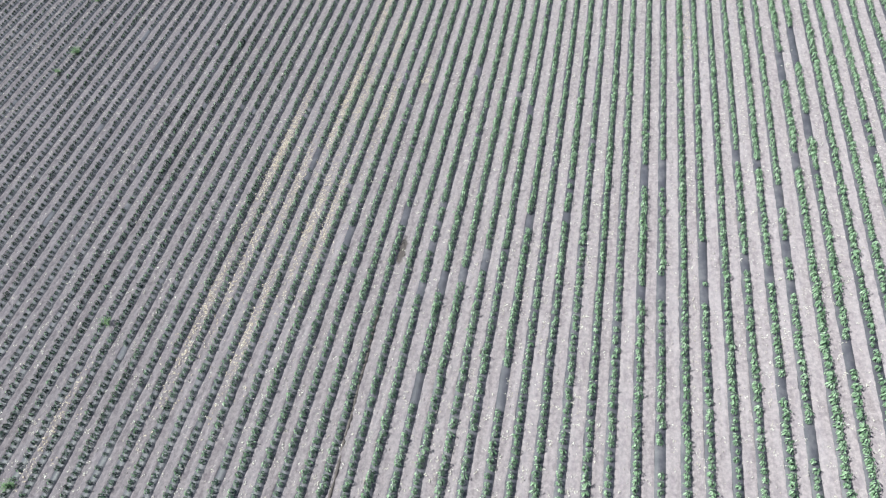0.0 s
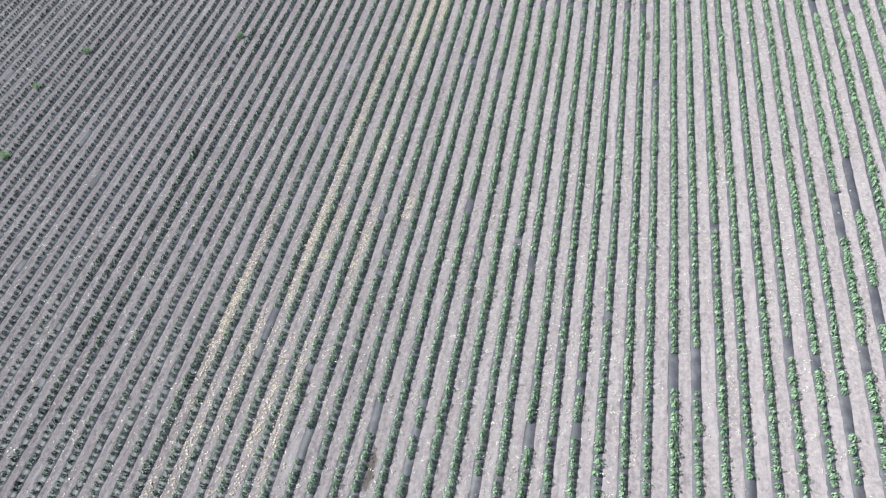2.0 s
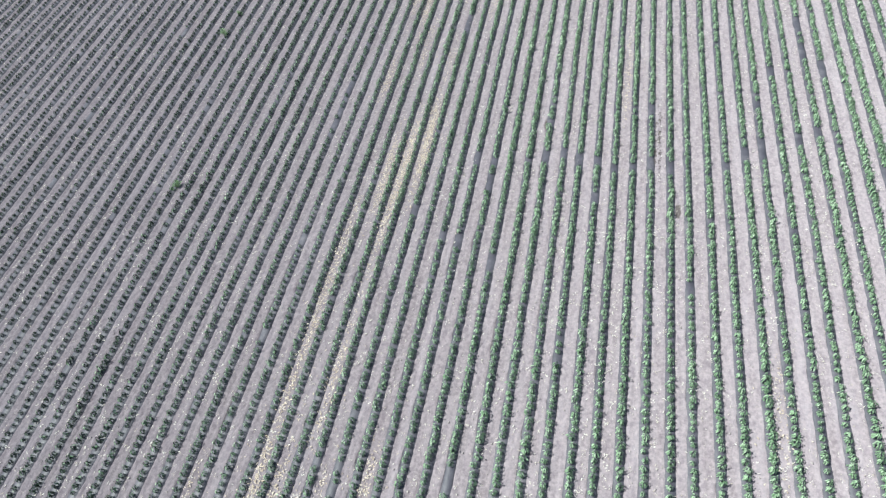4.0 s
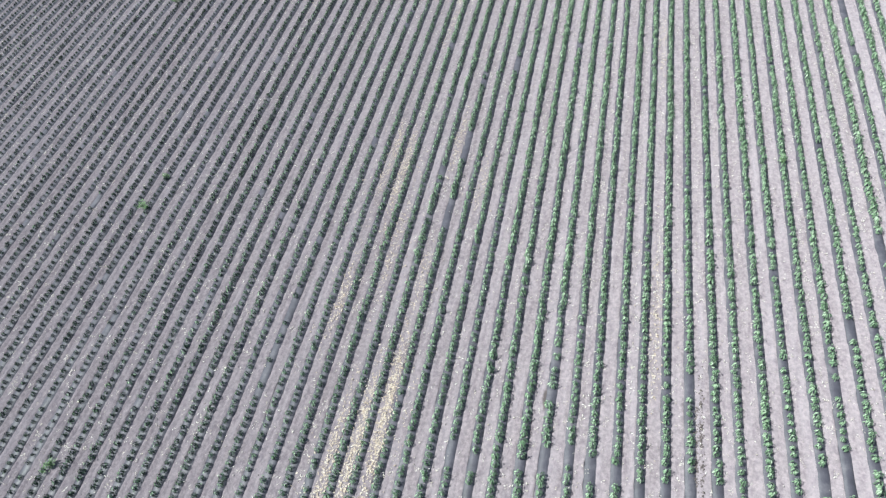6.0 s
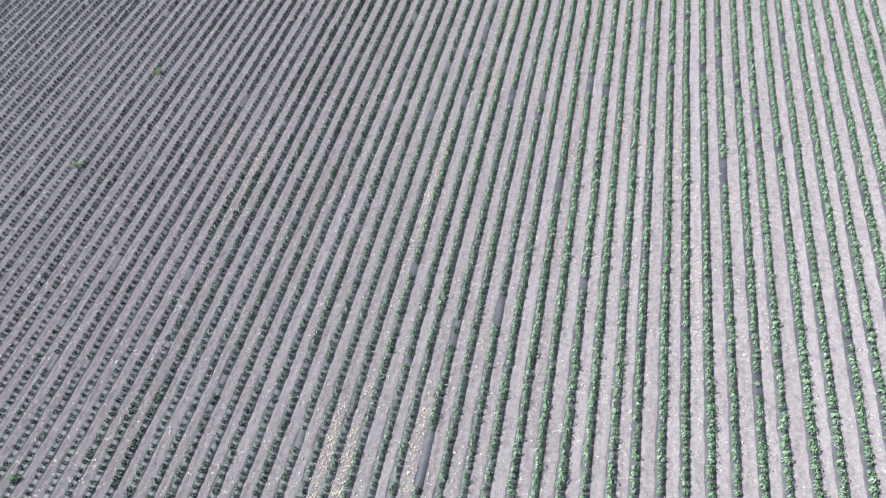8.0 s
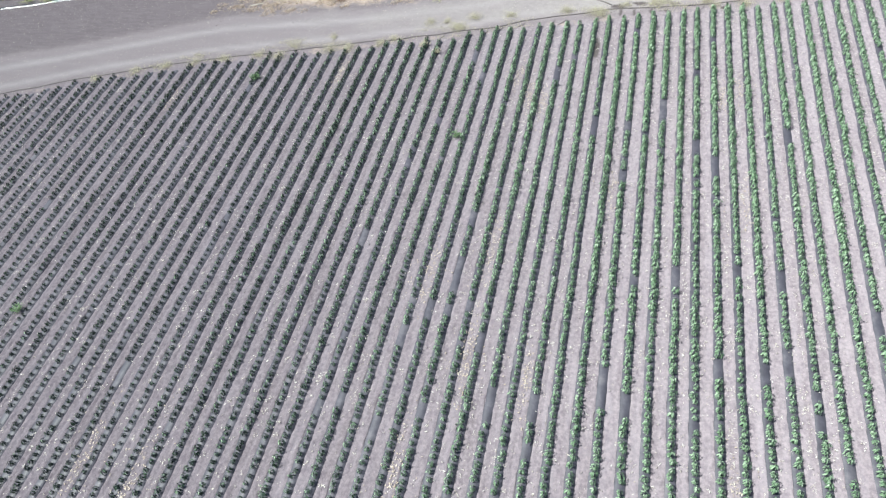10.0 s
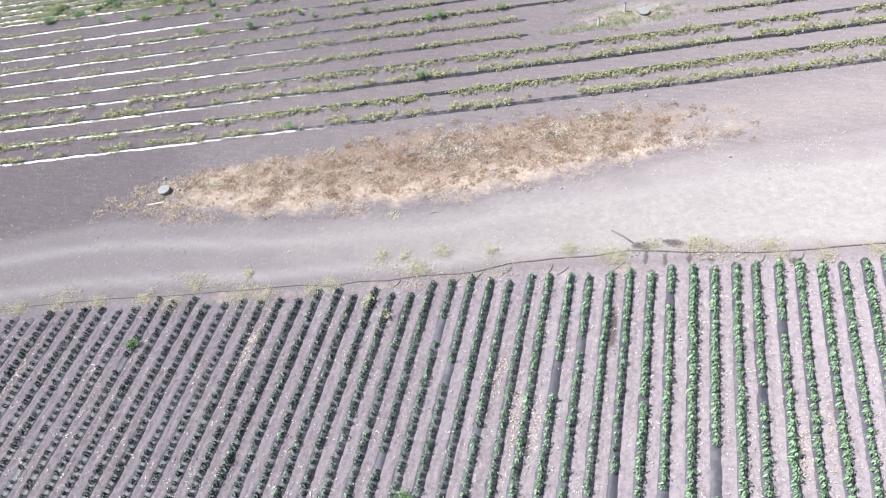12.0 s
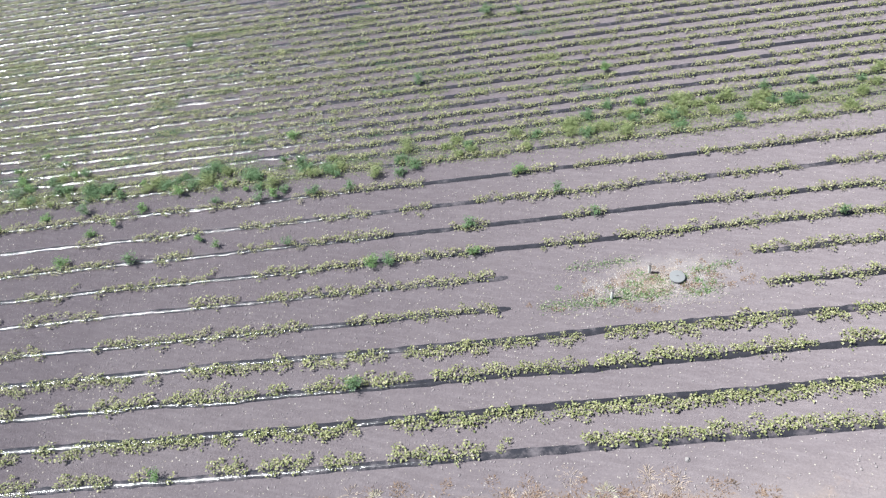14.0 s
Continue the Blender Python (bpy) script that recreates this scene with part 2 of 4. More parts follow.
BLEACHED = leaf_material("bleached_twigs", [(0.1, (0.38, 0.34, 0.31)), (0.5, (0.58, 0.54, 0.5)), (1.0, (0.72, 0.69, 0.65))], 0.05, 0.8, 0.2)
STEM = plain("green_stems", (0.09, 0.13, 0.05), (0.16, 0.19, 0.08))
PIPE = plain("weathered_hose", (0.07, 0.06, 0.06), (0.22, 0.19, 0.19), 0.6)
CONCRETE = plain("concrete", (0.2, 0.19, 0.19), (0.32, 0.31, 0.3), 0.85, 12)
LID = plain("grey_lid_paint", (0.19, 0.19, 0.196), (0.26, 0.26, 0.266), 0.75, 8)
POST = plain("white_plastic_pipe", (0.6, 0.59, 0.57), (0.74, 0.73, 0.71), 0.5, 15)
WOOD = plain("bleached_wood", (0.36, 0.32, 0.28), (0.58, 0.53, 0.47), 0.8, 9)
STONE = plain("stone", (0.2, 0.18, 0.18), (0.36, 0.335, 0.33), 0.9, 12)

# ---- mesh helpers ----


def solid(name, verts, faces, material, parent=None, smooth=False):
    """One mesh object from arrays of corners and of faces with one number of corners."""
    verts, faces = np.asarray(verts, dtype=np.float32), np.asarray(faces, dtype=np.int32)
    me = bpy.data.meshes.new(name)
    per = faces.shape[1]
    me.vertices.add(len(verts))
    me.vertices.foreach_set("co", verts.ravel())
    me.loops.add(faces.size)
    me.loops.foreach_set("vertex_index", faces.ravel())
    me.polygons.add(len(faces))
    me.polygons.foreach_set("loop_start", np.arange(0, faces.size, per, dtype=np.int32))
    if smooth:
        me.polygons.foreach_set("use_smooth", np.ones(len(faces), dtype=bool))
    me.update(calc_edges=True)
    me.materials.append(material)
    ob = new(name, me)
    ob.parent = parent
    return ob


def part(name, bm, material, parent=None, label="", smooth=False):
    """Links a bmesh as one mesh object under a thing or a part."""
    me = bpy.data.meshes.new(name)
    for f in bm.faces:
        f.smooth = smooth
    bm.to_mesh(me)
    bm.free()
    me.materials.append(material)
    ob = new(name, me)
    ob.parent = parent
    return tagged(ob, label)


def thing(name, m, label, category, group=""):
    """An Empty at the base of a thing."""
    ob = new(name)
    ob.matrix_world = m
    return tagged(ob, label, category, group)


def lathe(profile, segments=24):
    """A turned bmesh from (radius, height) pairs, closed at both ends."""
    bm = bmesh.new()
    rings = [[bm.verts.new((r * math.cos(2 * math.pi * i / segments), r * math.sin(2 * math.pi * i / segments), z)) for i in range(segments)] for r, z in profile]
    for a, b in zip(rings, rings[1:]):
        for i in range(segments):
            j = (i + 1) % segments
            bm.faces.new((a[i], a[j], b[j], b[i]))
    bm.faces.new(rings[0][::-1])
    bm.faces.new(rings[-1])
    return bm


def tube(points, radius, sides=8):
    """A round bmesh along points, radius a number or one for each point."""
    bm = bmesh.new()
    pts = [Vector(p) for p in points]
    rad = radius if isinstance(radius, (list, tuple)) else [radius] * len(pts)
    rings = []
    for i, p in enumerate(pts):
        d = (pts[min(i + 1, len(pts) - 1)] - pts[max(i - 1, 0)]).normalized()
        u = d.cross(Vector((0, 0, 1)) if abs(d.z) < 0.9 else Vector((1, 0, 0))).normalized()
        v = d.cross(u)
        rings.append([bm.verts.new(p + rad[i] * (u * math.cos(2 * math.pi * k / sides) + v * math.sin(2 * math.pi * k / sides))) for k in range(sides)])
    for a, b in zip(rings, rings[1:]):
        for i in range(sides):
            j = (i + 1) % sides
            bm.faces.new((a[i], a[j], b[j], b[i]))
    bm.faces.new(rings[0][::-1])
    bm.faces.new(rings[-1])
    return bm


def rough_stone(size, seed):
    bm = bmesh.new()
    bmesh.ops.create_icosphere(bm, subdivisions=2, radius=1)
    for v in bm.verts:
        v.co *= 1 + 0.35 * noise.noise(v.co * 1.3 + Vector((seed * 7.1, 0, 0)))
        v.co = Vector((v.co.x * size, v.co.y * size * 0.75, max(v.co.z, -0.5) * size * 0.6 + size * 0.3))
    return bm


# Leaves as arrays: each leaf is four corners folded along its midrib, two triangles.
def leaf_set(rng, base, way, length, width, droop, fold=0.25):
    """Corners (n, 4, 3) of leaves that start at base and grow along the unit vectors way."""
    n = len(base)
    up = np.array([0, 0, 1.0])
    side = np.cross(way, up)
    side /= np.linalg.norm(side, axis=1, keepdims=True) + 1e-6
    length, width, droop = (np.broadcast_to(np.asarray(a, dtype=float), (n,))[:, None] for a in (length, width, droop))
    mid = base + way * length * 0.5 + up * width * fold * 0.3
    tip = base + way * length - up * length * droop
    lift = up * width * fold
    return np.stack([base, mid + side * width * 0.5 + lift, tip, mid - side * width * 0.5 + lift], axis=1)


LEAF_FACES = np.array([[0, 1, 2], [0, 2, 3]])


def leaf_mesh(name, corners, material):
    n = len(corners)
    faces = (np.arange(n)[:, None, None] * 4 + LEAF_FACES[None]).reshape(-1, 3)
    return solid(name, corners.reshape(-1, 3), faces, material)


def pepper_leaves(rng, count, radius=0.14, height=0.36):
    """The leaves of one upright plant: a star of leaves on top, hanging ever more steeply towards the foot."""
    i = np.arange(count)
    az = i * 2.39996 + rng.uniform(-0.4, 0.4, count)
    fall = np.pi / 2 * ((i + 0.5) / count) ** 0.65 * rng.uniform(0.85, 1.1, count)
    lump = 1 + 0.18 * np.sin(az * 2 + rng.uniform(0, 6)) + rng.normal(0, 0.09, count)
    r, z = radius * np.sin(fall) * lump * 0.85, 0.1 + (height - 0.1) * np.cos(fall) * lump
    base = np.stack([r * np.cos(az), r * np.sin(az), z], 1)
    drop = -0.68 - 0.5 * fall + rng.normal(0.0, 0.18, count)
    d = az + rng.normal(0, 0.3, count)
    way = np.stack([np.cos(d) * np.cos(drop), np.sin(d) * np.cos(drop), np.sin(drop)], 1)
    k = 1.35 if count < 30 else (0.88 if count > 50 else 1.0)
    corners = leaf_set(rng, base, way, rng.uniform(0.11, 0.19, count) * k, rng.uniform(0.045, 0.075, count) * k, rng.uniform(0.05, 0.25, count))
    corners[..., 2] = np.maximum(corners[..., 2], 0.005)
    return corners


def place(templates, rng, xyz, scale, turn=None):
    """Copies of leaf templates at many places, as one array of leaf corners."""
    n = len(xyz)
    pick = rng.integers(0, len(templates), n)
    turn = rng.uniform(0, 2 * np.pi, n) if turn is None else turn
    out = []
    for k, tpl in enumerate(templates):
        s = np.where(pick == k)[0]
        c, sn = np.cos(turn[s])[:, None, None], np.sin(turn[s])[:, None, None]
        p = tpl[None] * scale[s][:, None, None, None]
        x, y, z = p[..., 0], p[..., 1], p[..., 2]
        w = np.stack([x * c - y * sn, x * sn + y * c, z], -1) + xyz[s][:, None, None, :]
        out.append(w.reshape(-1, 4, 3))
    return np.concatenate(out)


# ---- plan ----
ROW_X, ROW_STEP = 1.0, 1.044
EDGE_X = [-100, -62.4, -53.8, -43, -38, -33, -27.4, -23, -19, -15, -11, -7, -2, 20, 60]
EDGE_Y = [112.4, 124.4, 127.9, 131.1, 132.4, 133.3, 134.7, 135.5, 136.8, 137.5, 138.3, 139.4, 140.2, 144, 150]
AX, AN = np.array([math.cos(A2), math.sin(A2)]), np.array([-math.sin(A2), math.cos(A2)])


def field_edge(x):
    return np.interp(x, EDGE_X, EDGE_Y)


def row_bend(y):
    """How far the first field's rows wander from straight lines."""
    return np.interp(y, [-20, 23, 40, 56, 72, 109, 127, 150], [0.06, 0.1, 0.14, 0.1, -0.06, -0.26, -0.24, -0.22])


def smooth_noise(rng, n, step):
    """A soft random line of n values about 0."""
    k = int(n / step) + 3
    return np.interp(np.arange(n) / step, np.arange(k), rng.normal(0, 1, k))


def second_field(u, w):
    """A point of the second field: u along its rows, w across them."""
    return AX * u + AN * w


# damp dark patches of soil: x, y and half widths
WET = ((-11.3, 140.05, 0.7, 0.42), (-9.6, 140.4, 0.85, 0.42), (-11.05, 139.2, 0.2, 0.6), (-10.05, 139.2, 0.2, 0.55), (-8.8, 139.4, 0.22, 0.5), (-7.7, 139.6, 0.22, 0.5), (-3.6, 140.0, 0.35, 0.25), (-12.45, 134.4, 0.34, 1.6), (0.5, 55.8, 0.2, 0.8), (-11.1, 22.7, 0.34, 1.3), (-7.5, 62.5, 0.3, 0.7), (10.3, 81.9, 0.6, 0.4))


# ---- ground: one sheet with the track, the verge and two fields ----
def make_ground():
    gx = np.concatenate([[-2500, -1200, -600, -300, -170, -125], np.arange(-105, -15, 0.6), np.arange(-15, 0, 0.2), np.arange(0, 62, 0.6), [75, 110, 180, 350, 700, 1400, 2500]])
    gy = np.concatenate([[-2500, -1200, -500, -200, -80, -40], np.arange(-22, 118, 2.0), np.arange(118, 167, 0.5), np.arange(167, 232, 2.0), [250, 300, 420, 800, 1500, 2500]])
    X, Y = np.meshgrid(gx, gy, indexing="ij")
    v = np.stack([X, Y, np.zeros_like(X)], -1).reshape(-1, 3)
    i, j = np.meshgrid(np.arange(len(gx) - 1), np.arange(len(gy) - 1), indexing="ij")
    a = (i * len(gy) + j).ravel()
    ob = solid("ground", v, np.stack([a, a + len(gy), a + len(gy) + 1, a + 1], 1), SOIL)
    x, y = v[:, 0], v[:, 1]
    edge = field_edge(x)
    low = np.interp(x, [-70, -57, -48, -43.5, -38.7, -32.7, -27.5, -22.1, -18.9, -14.6, -9, 5, 40], [129.5, 133.3, 136.6, 138.2, 138.6, 139.3, 140.5, 141.8, 143.6, 145.1, 147.5, 152, 162])
    high = np.interp(x, [-60, -45, -41.4, -36.4, -31, -25.4, -19.6, -15.1, -10, 0, 20], [136, 141.5, 143.4, 145, 146.7, 148.8, 150.3, 151.2, 152.4, 155.4, 160.8])
    step = lambda a, lo, hi: np.clip((a - lo) / (hi - lo), 0, 1)
    road = step(y - edge, 0.2, 1.6) * step(low - y, -0.6, 0.8)
    rut = np.maximum(np.exp(-(((y - (edge * 0.72 + low * 0.28)) / 0.36) ** 2)), np.exp(-(((y - (edge * 0.3 + low * 0.7)) / 0.4) ** 2))) * road
    dry = step(y - low, -0.9, 1.9) * step(high - y, -0.3, 1.2) * step(x, -46.5, -38.0) * step(-x, 0.0, 13.5)
    bare = np.exp(-(((x + 23.4) / 1.7) ** 2 + ((y - 147.0) / 0.9) ** 2))
    dry = dry * (1 - 0.75 * bare)
    pale = (0.3 * step(x, -56, -38) + 0.7 * step(x, -40, -6)) * step(y - edge, 0.4, 2.0) * step(edge + np.interp(x, [-22, -8, 10], [9.0, 9.5, 10.5]) - y, 0, 4.0) * (1 - dry)
    pale = np.maximum(pale, 0.9 * bare)
    pale = np.maximum(pale, 0.8 * np.exp(-(((x + 13.2) / 4.4) ** 2 + ((y - 162.5 - 0.25 * (x + 13.4)) / 1.7) ** 4)))
    dry = np.maximum(dry * 0.95, 0.5 * np.exp(-(((x + 13.4) / 4.2) ** 2 + ((y - 162.5 - 0.25 * (x + 13.4)) / 1.7) ** 4)))
    dry = np.maximum(dry, 0.4 * step(y - edge, -0.7, 0.0) * step(edge + 0.9 - y, 0, 0.5))
    aisle = step(edge + 0.3 - y, -0.6, 0.6)
    wet = np.zeros_like(x)
    for wx, wy, rx, ry in WET:
        wet = np.maximum(wet, 1.0 * np.exp(-(((x - wx) / rx) ** 2 + ((y - wy) / ry) ** 2)))
    flush = 0.4 * step(x, -18.0, -8.0) * step(y - low, -1.0, 2.5) * step(high + 1.0 - y, 0, 2.0)
    # the last one: painted shade growing towards -x, and dark soil left of the verge
    for key, val in (("flush", flush), ("road", road), ("rut", rut), ("dry", dry), ("pale", pale), ("aisle", aisle), ("rust", step((y - low) / (high - low + 1e-6), 0.2, 0.5) * step(x, -44, -30)), ("wet", wet), ("shade_or_dark_soil", np.where(y < edge, np.interp(x, [-60, -30, -5], [1.0, 0.8, 0.0]), np.maximum(step(y, 150, 158) * np.interp(x, [-60, -30, -5], [1.0, 0.8, 0.0]), 1.4 * step(-x, 40.5, 45.0) * step(y - low, -0.5, 1.5))))):
        at = ob.data.attributes.new(key, "FLOAT", "POINT")
        at.data.foreach_set("value", val.astype(np.float32))
    return tagged(ob, "bare mauve-brown tilled soil with a pale dirt track", "ground", kind="structure")


make_ground()

# ---- first field: plastic film on every row ----
ROWS = range(-92, 42)


def film_strip(name, centre, width, height, rng, material, ragged=0.018, brow=(0.46, 0.9)):
    """A crowned strip of film over a bed, along the points centre (n, 2)."""
    n = len(centre)
    d = np.gradient(centre, axis=0)
    d /= np.linalg.norm(d, axis=1, keepdims=True)
    s = np.stack([d[:, 1], -d[:, 0]], 1)
    jl, jr = rng.normal(0, ragged, n), rng.normal(0, ragged, n)
    verts = []
    for off, z, j in ((-0.5, 0.004, jl), (-brow[0], brow[1], jl * 0.5), (0.0, 1.0, jl * 0), (*brow, jr * 0.5), (0.5, 0.004, jr)):
        p = centre + s * (off * width + j)[:, None]
        zz = (height * z if z > 0.01 else 0.004) * (1 + rng.normal(0, 0.08, n))
        zz[[0, -1]] = 0.004
        for e in (0, -1):
            p[e] = centre[e] + (p[e] - centre[e]) * 0.35
        verts.append(np.column_stack([p, zz]))
    v = np.stack(verts, 1).reshape(-1, 3)
    i, k = np.meshgrid(np.arange(n - 1), np.arange(4), indexing="ij")
    a = (i * 5 + k).ravel()
    return solid(name, v, np.stack([a, a + 1, a + 6, a + 5], 1), material, smooth=True)


rng = np.random.default_rng(11)
row_end, row_dx = {}, {}
for i in ROWS:
    x0 = ROW_X + ROW_STEP * i
    row_dx[i] = (0.025 if i % 2 else -0.025) + rng.normal(0, 0.015)
    row_end[i] = float(field_edge(x0)) + rng.uniform(-0.35, 0.25)
    y = np.append(np.arange(-20, row_end[i] - 0.45, 0.8), [row_end[i] - 0.25, row_end[i]])
    c = np.column_stack([x0 + row_dx[i] + row_bend(y), y])
    tagged(film_strip("mulch_film", c, 0.49 + rng.normal(0, 0.015), 0.035, rng, FILM), "dusty black plastic mulch film over a planting bed", "mulch film", "mulch films of the pepper field")

# ---- first field: lumpy soil of the aisles ----
def aisle_soil():
    """Soil between the films, in low lumps and wheel marks, as one sheet a row apart."""
    rng = np.random.default_rng(77)
    vs, fs, at = [], [], 0
    for i in range(-68, 22):
        x0 = ROW_X + ROW_STEP * (i + 0.5) + 0.5 * (row_dx[i] + row_dx[i + 1])
        y0 = float(np.interp(x0, [-90, -68, -38, -34], [120, 46, 4, -6]))
        y1 = min(row_end[i], row_end[i + 1]) - 0.1
        y = np.arange(y0, y1, 0.19)
        n = len(y)
        if n < 5:
            continue
        half = 0.5 * (ROW_STEP + row_dx[i + 1] - row_dx[i] - 0.46)
        off = half * np.array([-1, -0.6, -0.2, 0.2, 0.6, 1])[None] + np.zeros((n, 1))
        # the film's edge is buried unevenly, so the soil's rim wanders
        off[:, 0] += 0.018 * smooth_noise(rng, n, 2.2) + 0.014 * smooth_noise(rng, n, 7)
        off[:, -1] += 0.018 * smooth_noise(rng, n, 2.2) + 0.014 * smooth_noise(rng, n, 7)
        z = 0.034 + rng.normal(0, 0.024, (n, 6)) + np.array([0, 0.02, -0.01, -0.01, 0.02, 0])
        z[:, [0, -1]] = 0.028
        z[[0, -1]] = 0.002
        X = x0 + row_bend(y)[:, None] + off + rng.normal(0, 0.008, (n, 6))
        Y = np.broadcast_to(y[:, None], (n, 6)) + rng.normal(0, 0.025, (n, 6))
        vs.append(np.stack([X, Y, np.maximum(z, 0.002)], -1).reshape(-1, 3))
        a, b = np.meshgrid(np.arange(n - 1), np.arange(5), indexing="ij")
        q = (a * 6 + b).ravel() + at
        fs.append(np.stack([q, q + 1, q + 7, q + 6], 1))
        at += n * 6
    ob = solid("aisle_soil", np.concatenate(vs), np.concatenate(fs), SOIL)
    one = ob.data.attributes.new("aisle", "FLOAT", "POINT")
    one.data.foreach_set("value", np.ones(at, dtype=np.float32))
    v = np.concatenate(vs)
    wet = np.zeros(at, dtype=np.float32)
    for wx, wy, rx, ry in WET:
        wet = np.maximum(wet, 1.0 * np.exp(-(((v[:, 0] - wx) / rx) ** 2 + ((v[:, 1] - wy) / ry) ** 2)))
    # the painted shade of the aisles, stronger towards -x
    three = ob.data.attributes.new("shade_or_dark_soil", "FLOAT", "POINT")
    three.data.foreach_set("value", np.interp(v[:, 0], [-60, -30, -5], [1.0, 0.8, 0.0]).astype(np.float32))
    two = ob.data.attributes.new("wet", "FLOAT", "POINT")
    two.data.foreach_set("value", wet.astype(np.float32))
    return tagged(ob, "lumpy pale mauve soil between the crop rows", "soil", kind="structure")


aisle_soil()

# ---- first field: plants ----
rng = np.random.default_rng(5)
BIG = [pepper_leaves(rng, 40) for _ in range(9)]
SMALL = [pepper_leaves(rng, 24) for _ in range(6)]
TINY = [pepper_leaves(rng, 9, 0.12, 0.34) for _ in range(4)]
GAPS_A = [(-10, 59, 0.5), (-8.6, 59.2, 0.3), (-7.4, 59.4, 0.6), (-6.2, 60, 0.5), (-5.3, 59.4, 0.5), (-4, 59.2, 0.4), (-3, 58.9, 0.4), (-2.1, 59, 0.4), (-1, 59.3, 0.5), (0.1, 59, 0.5), (2.8, 59.3, 0.4), (4.2, 60.5, 0.5), (5.2, 61.1, 0.9), (6.3, 61.5, 0.3), (7.3, 61.8, 0.5), (8.3, 62.6, 0.4), (-11.5, 59.2, 0.5), (-7.8, 62.6, 0.4), (-12.5, 52.9, 0.4), (-11.1, 52.4, 0.5), (-9.3, 51.2, 0.6), (-4.5, 56.3, 0.4), (-22.2, 104.5, 0.5), (-20.3, 103.3, 0.5), (-18, 104.6, 0.5), (-16.1, 108.7, 0.5)]
GAPS_B = [(-13.3, 105.6, 0.6), (-9.8, 107, 0.9), (-8.7, 106.4, 0.4), (-4.9, 109, 0.4), (-1.9, 109, 0.6), (-1.7, 114.5, 0.8), (-18.4, 112.4, 0.8), (-18, 113.7, 0.4), (-20.1, 108.7, 0.6), (-3.7, 115.1, 0.4), (-13.1, 103.3, 0.3), (0.7, 104.9, 0.4), (-11.3, 25.3, 0.8), (-9.7, 23, 0.4), (-5.9, 22.3, 0.8), (-4.6, 25.3, 0.5), (-2.2, 25.8, 0.4), (4.9, 22.6, 0.6), (7.2, 31.3, 0.5), (7.3, 23.5, 0.6), (8.3, 30.9, 0.4), (10.8, 31, 0.8), (11.7, 34.1, 1.2), (9.7, 28.2, 0.8), (9.5, 24.5, 0.6), (-8.1, 20.6, 0.7)]
GAPS_C = [(-6.9, 21.3, 0.5), (8.7, 22.8, 0.7), (-9.7, 20.1, 0.5), (9.8, 22.2, 0.5), (3.1, 29.7, 1), (2.2, 29.4, 0.8), (10.7, 39.7, 1.6), (11.7, 42.1, 2), (5.2, 23.9, 0.8), (3.2, 21.5, 0.8), (5.2, 21.1, 0.6), (3.1, 12.2, 0.5), (9.5, 13.9, 0.6), (11.7, 18.6, 0.9), (-1.5, 64.2, 0.6), (6.4, 68.1, 0.5), (-15, 79.4, 1.2), (-1.3, 109.8, 0.9), (-15.4, 105.3, 0.9), (-10.7, 97.3, 0.8), (-7.7, 127.8, 1), (-5.6, 124.4, 0.7), (-4.5, 122.9, 0.9), (-9.8, 126, 0.6), (-10, 136.4, 0.4), (-5.6, 131.7, 0.5)]
GAPS_D = [(-4.5, 135.5, 0.4), (8.4, 70.3, 0.9), (-10.1, 57.1, 0.8), (-14.5, 73.5, 1.2)]
GAPS = GAPS_A + GAPS_B + GAPS_C + GAPS_D
SHOW = (-13.5, -2.0, 129.0)  # stretch whose plants are built one by one
spots = []
for i in ROWS:
    x0 = ROW_X + ROW_STEP * i
    y = np.arange(-8, row_end[i] - 0.25, 0.372) + rng.uniform(0, 0.35)
    n = len(y)
    y = y + rng.normal(0, 0.035, n)
    # the plants are strong in the rows near the flight and weak away from it
    vig = np.interp(x0, [-45, -33, -12, 10], [0.64, 0.68, 0.99, 1.0]) * np.interp(y, [105, 128], [1.0, 1.13]) * (1 + 0.07 * smooth_noise(rng, n, 9) + rng.normal(0, 0.09, n))
    vig = vig * rng.uniform(0.94, 1.12)
    thin = smooth_noise(rng, n, 6) + 0.35 * rng.normal(0, 1, n)
    keep = thin < 1.9
    x = x0 + row_dx[i] + row_bend(y) + rng.normal(0, 0.03, n)
    for gx, gy, half in GAPS:
        if abs(gx - x0 - row_bend(gy)) < 0.52:
            keep &= np.abs(y - gy) > half
    left = np.interp(y, [-8, 6, 49, 200], [-34, -38, -68, -92])
    keep &= vig > 0.45
    far = (x < left) | (x > 23)
    spots.append(np.column_stack([x, y, vig, far])[keep])
spots = np.concatenate(spots)
show = (spots[:, 0] > SHOW[0]) & (spots[:, 0] < SHOW[1]) & (spots[:, 1] > SHOW[2])
single, rest = spots[show], spots[~show]
far = rest[:, 3]
near = (rest[:, 0] > -26) & (far < 0.5)
# from lush to stunted rows, more leaves have backlit shade put into their colour
base = lambda s: np.column_stack([s[:, :2], np.full(len(s), 0.06)])
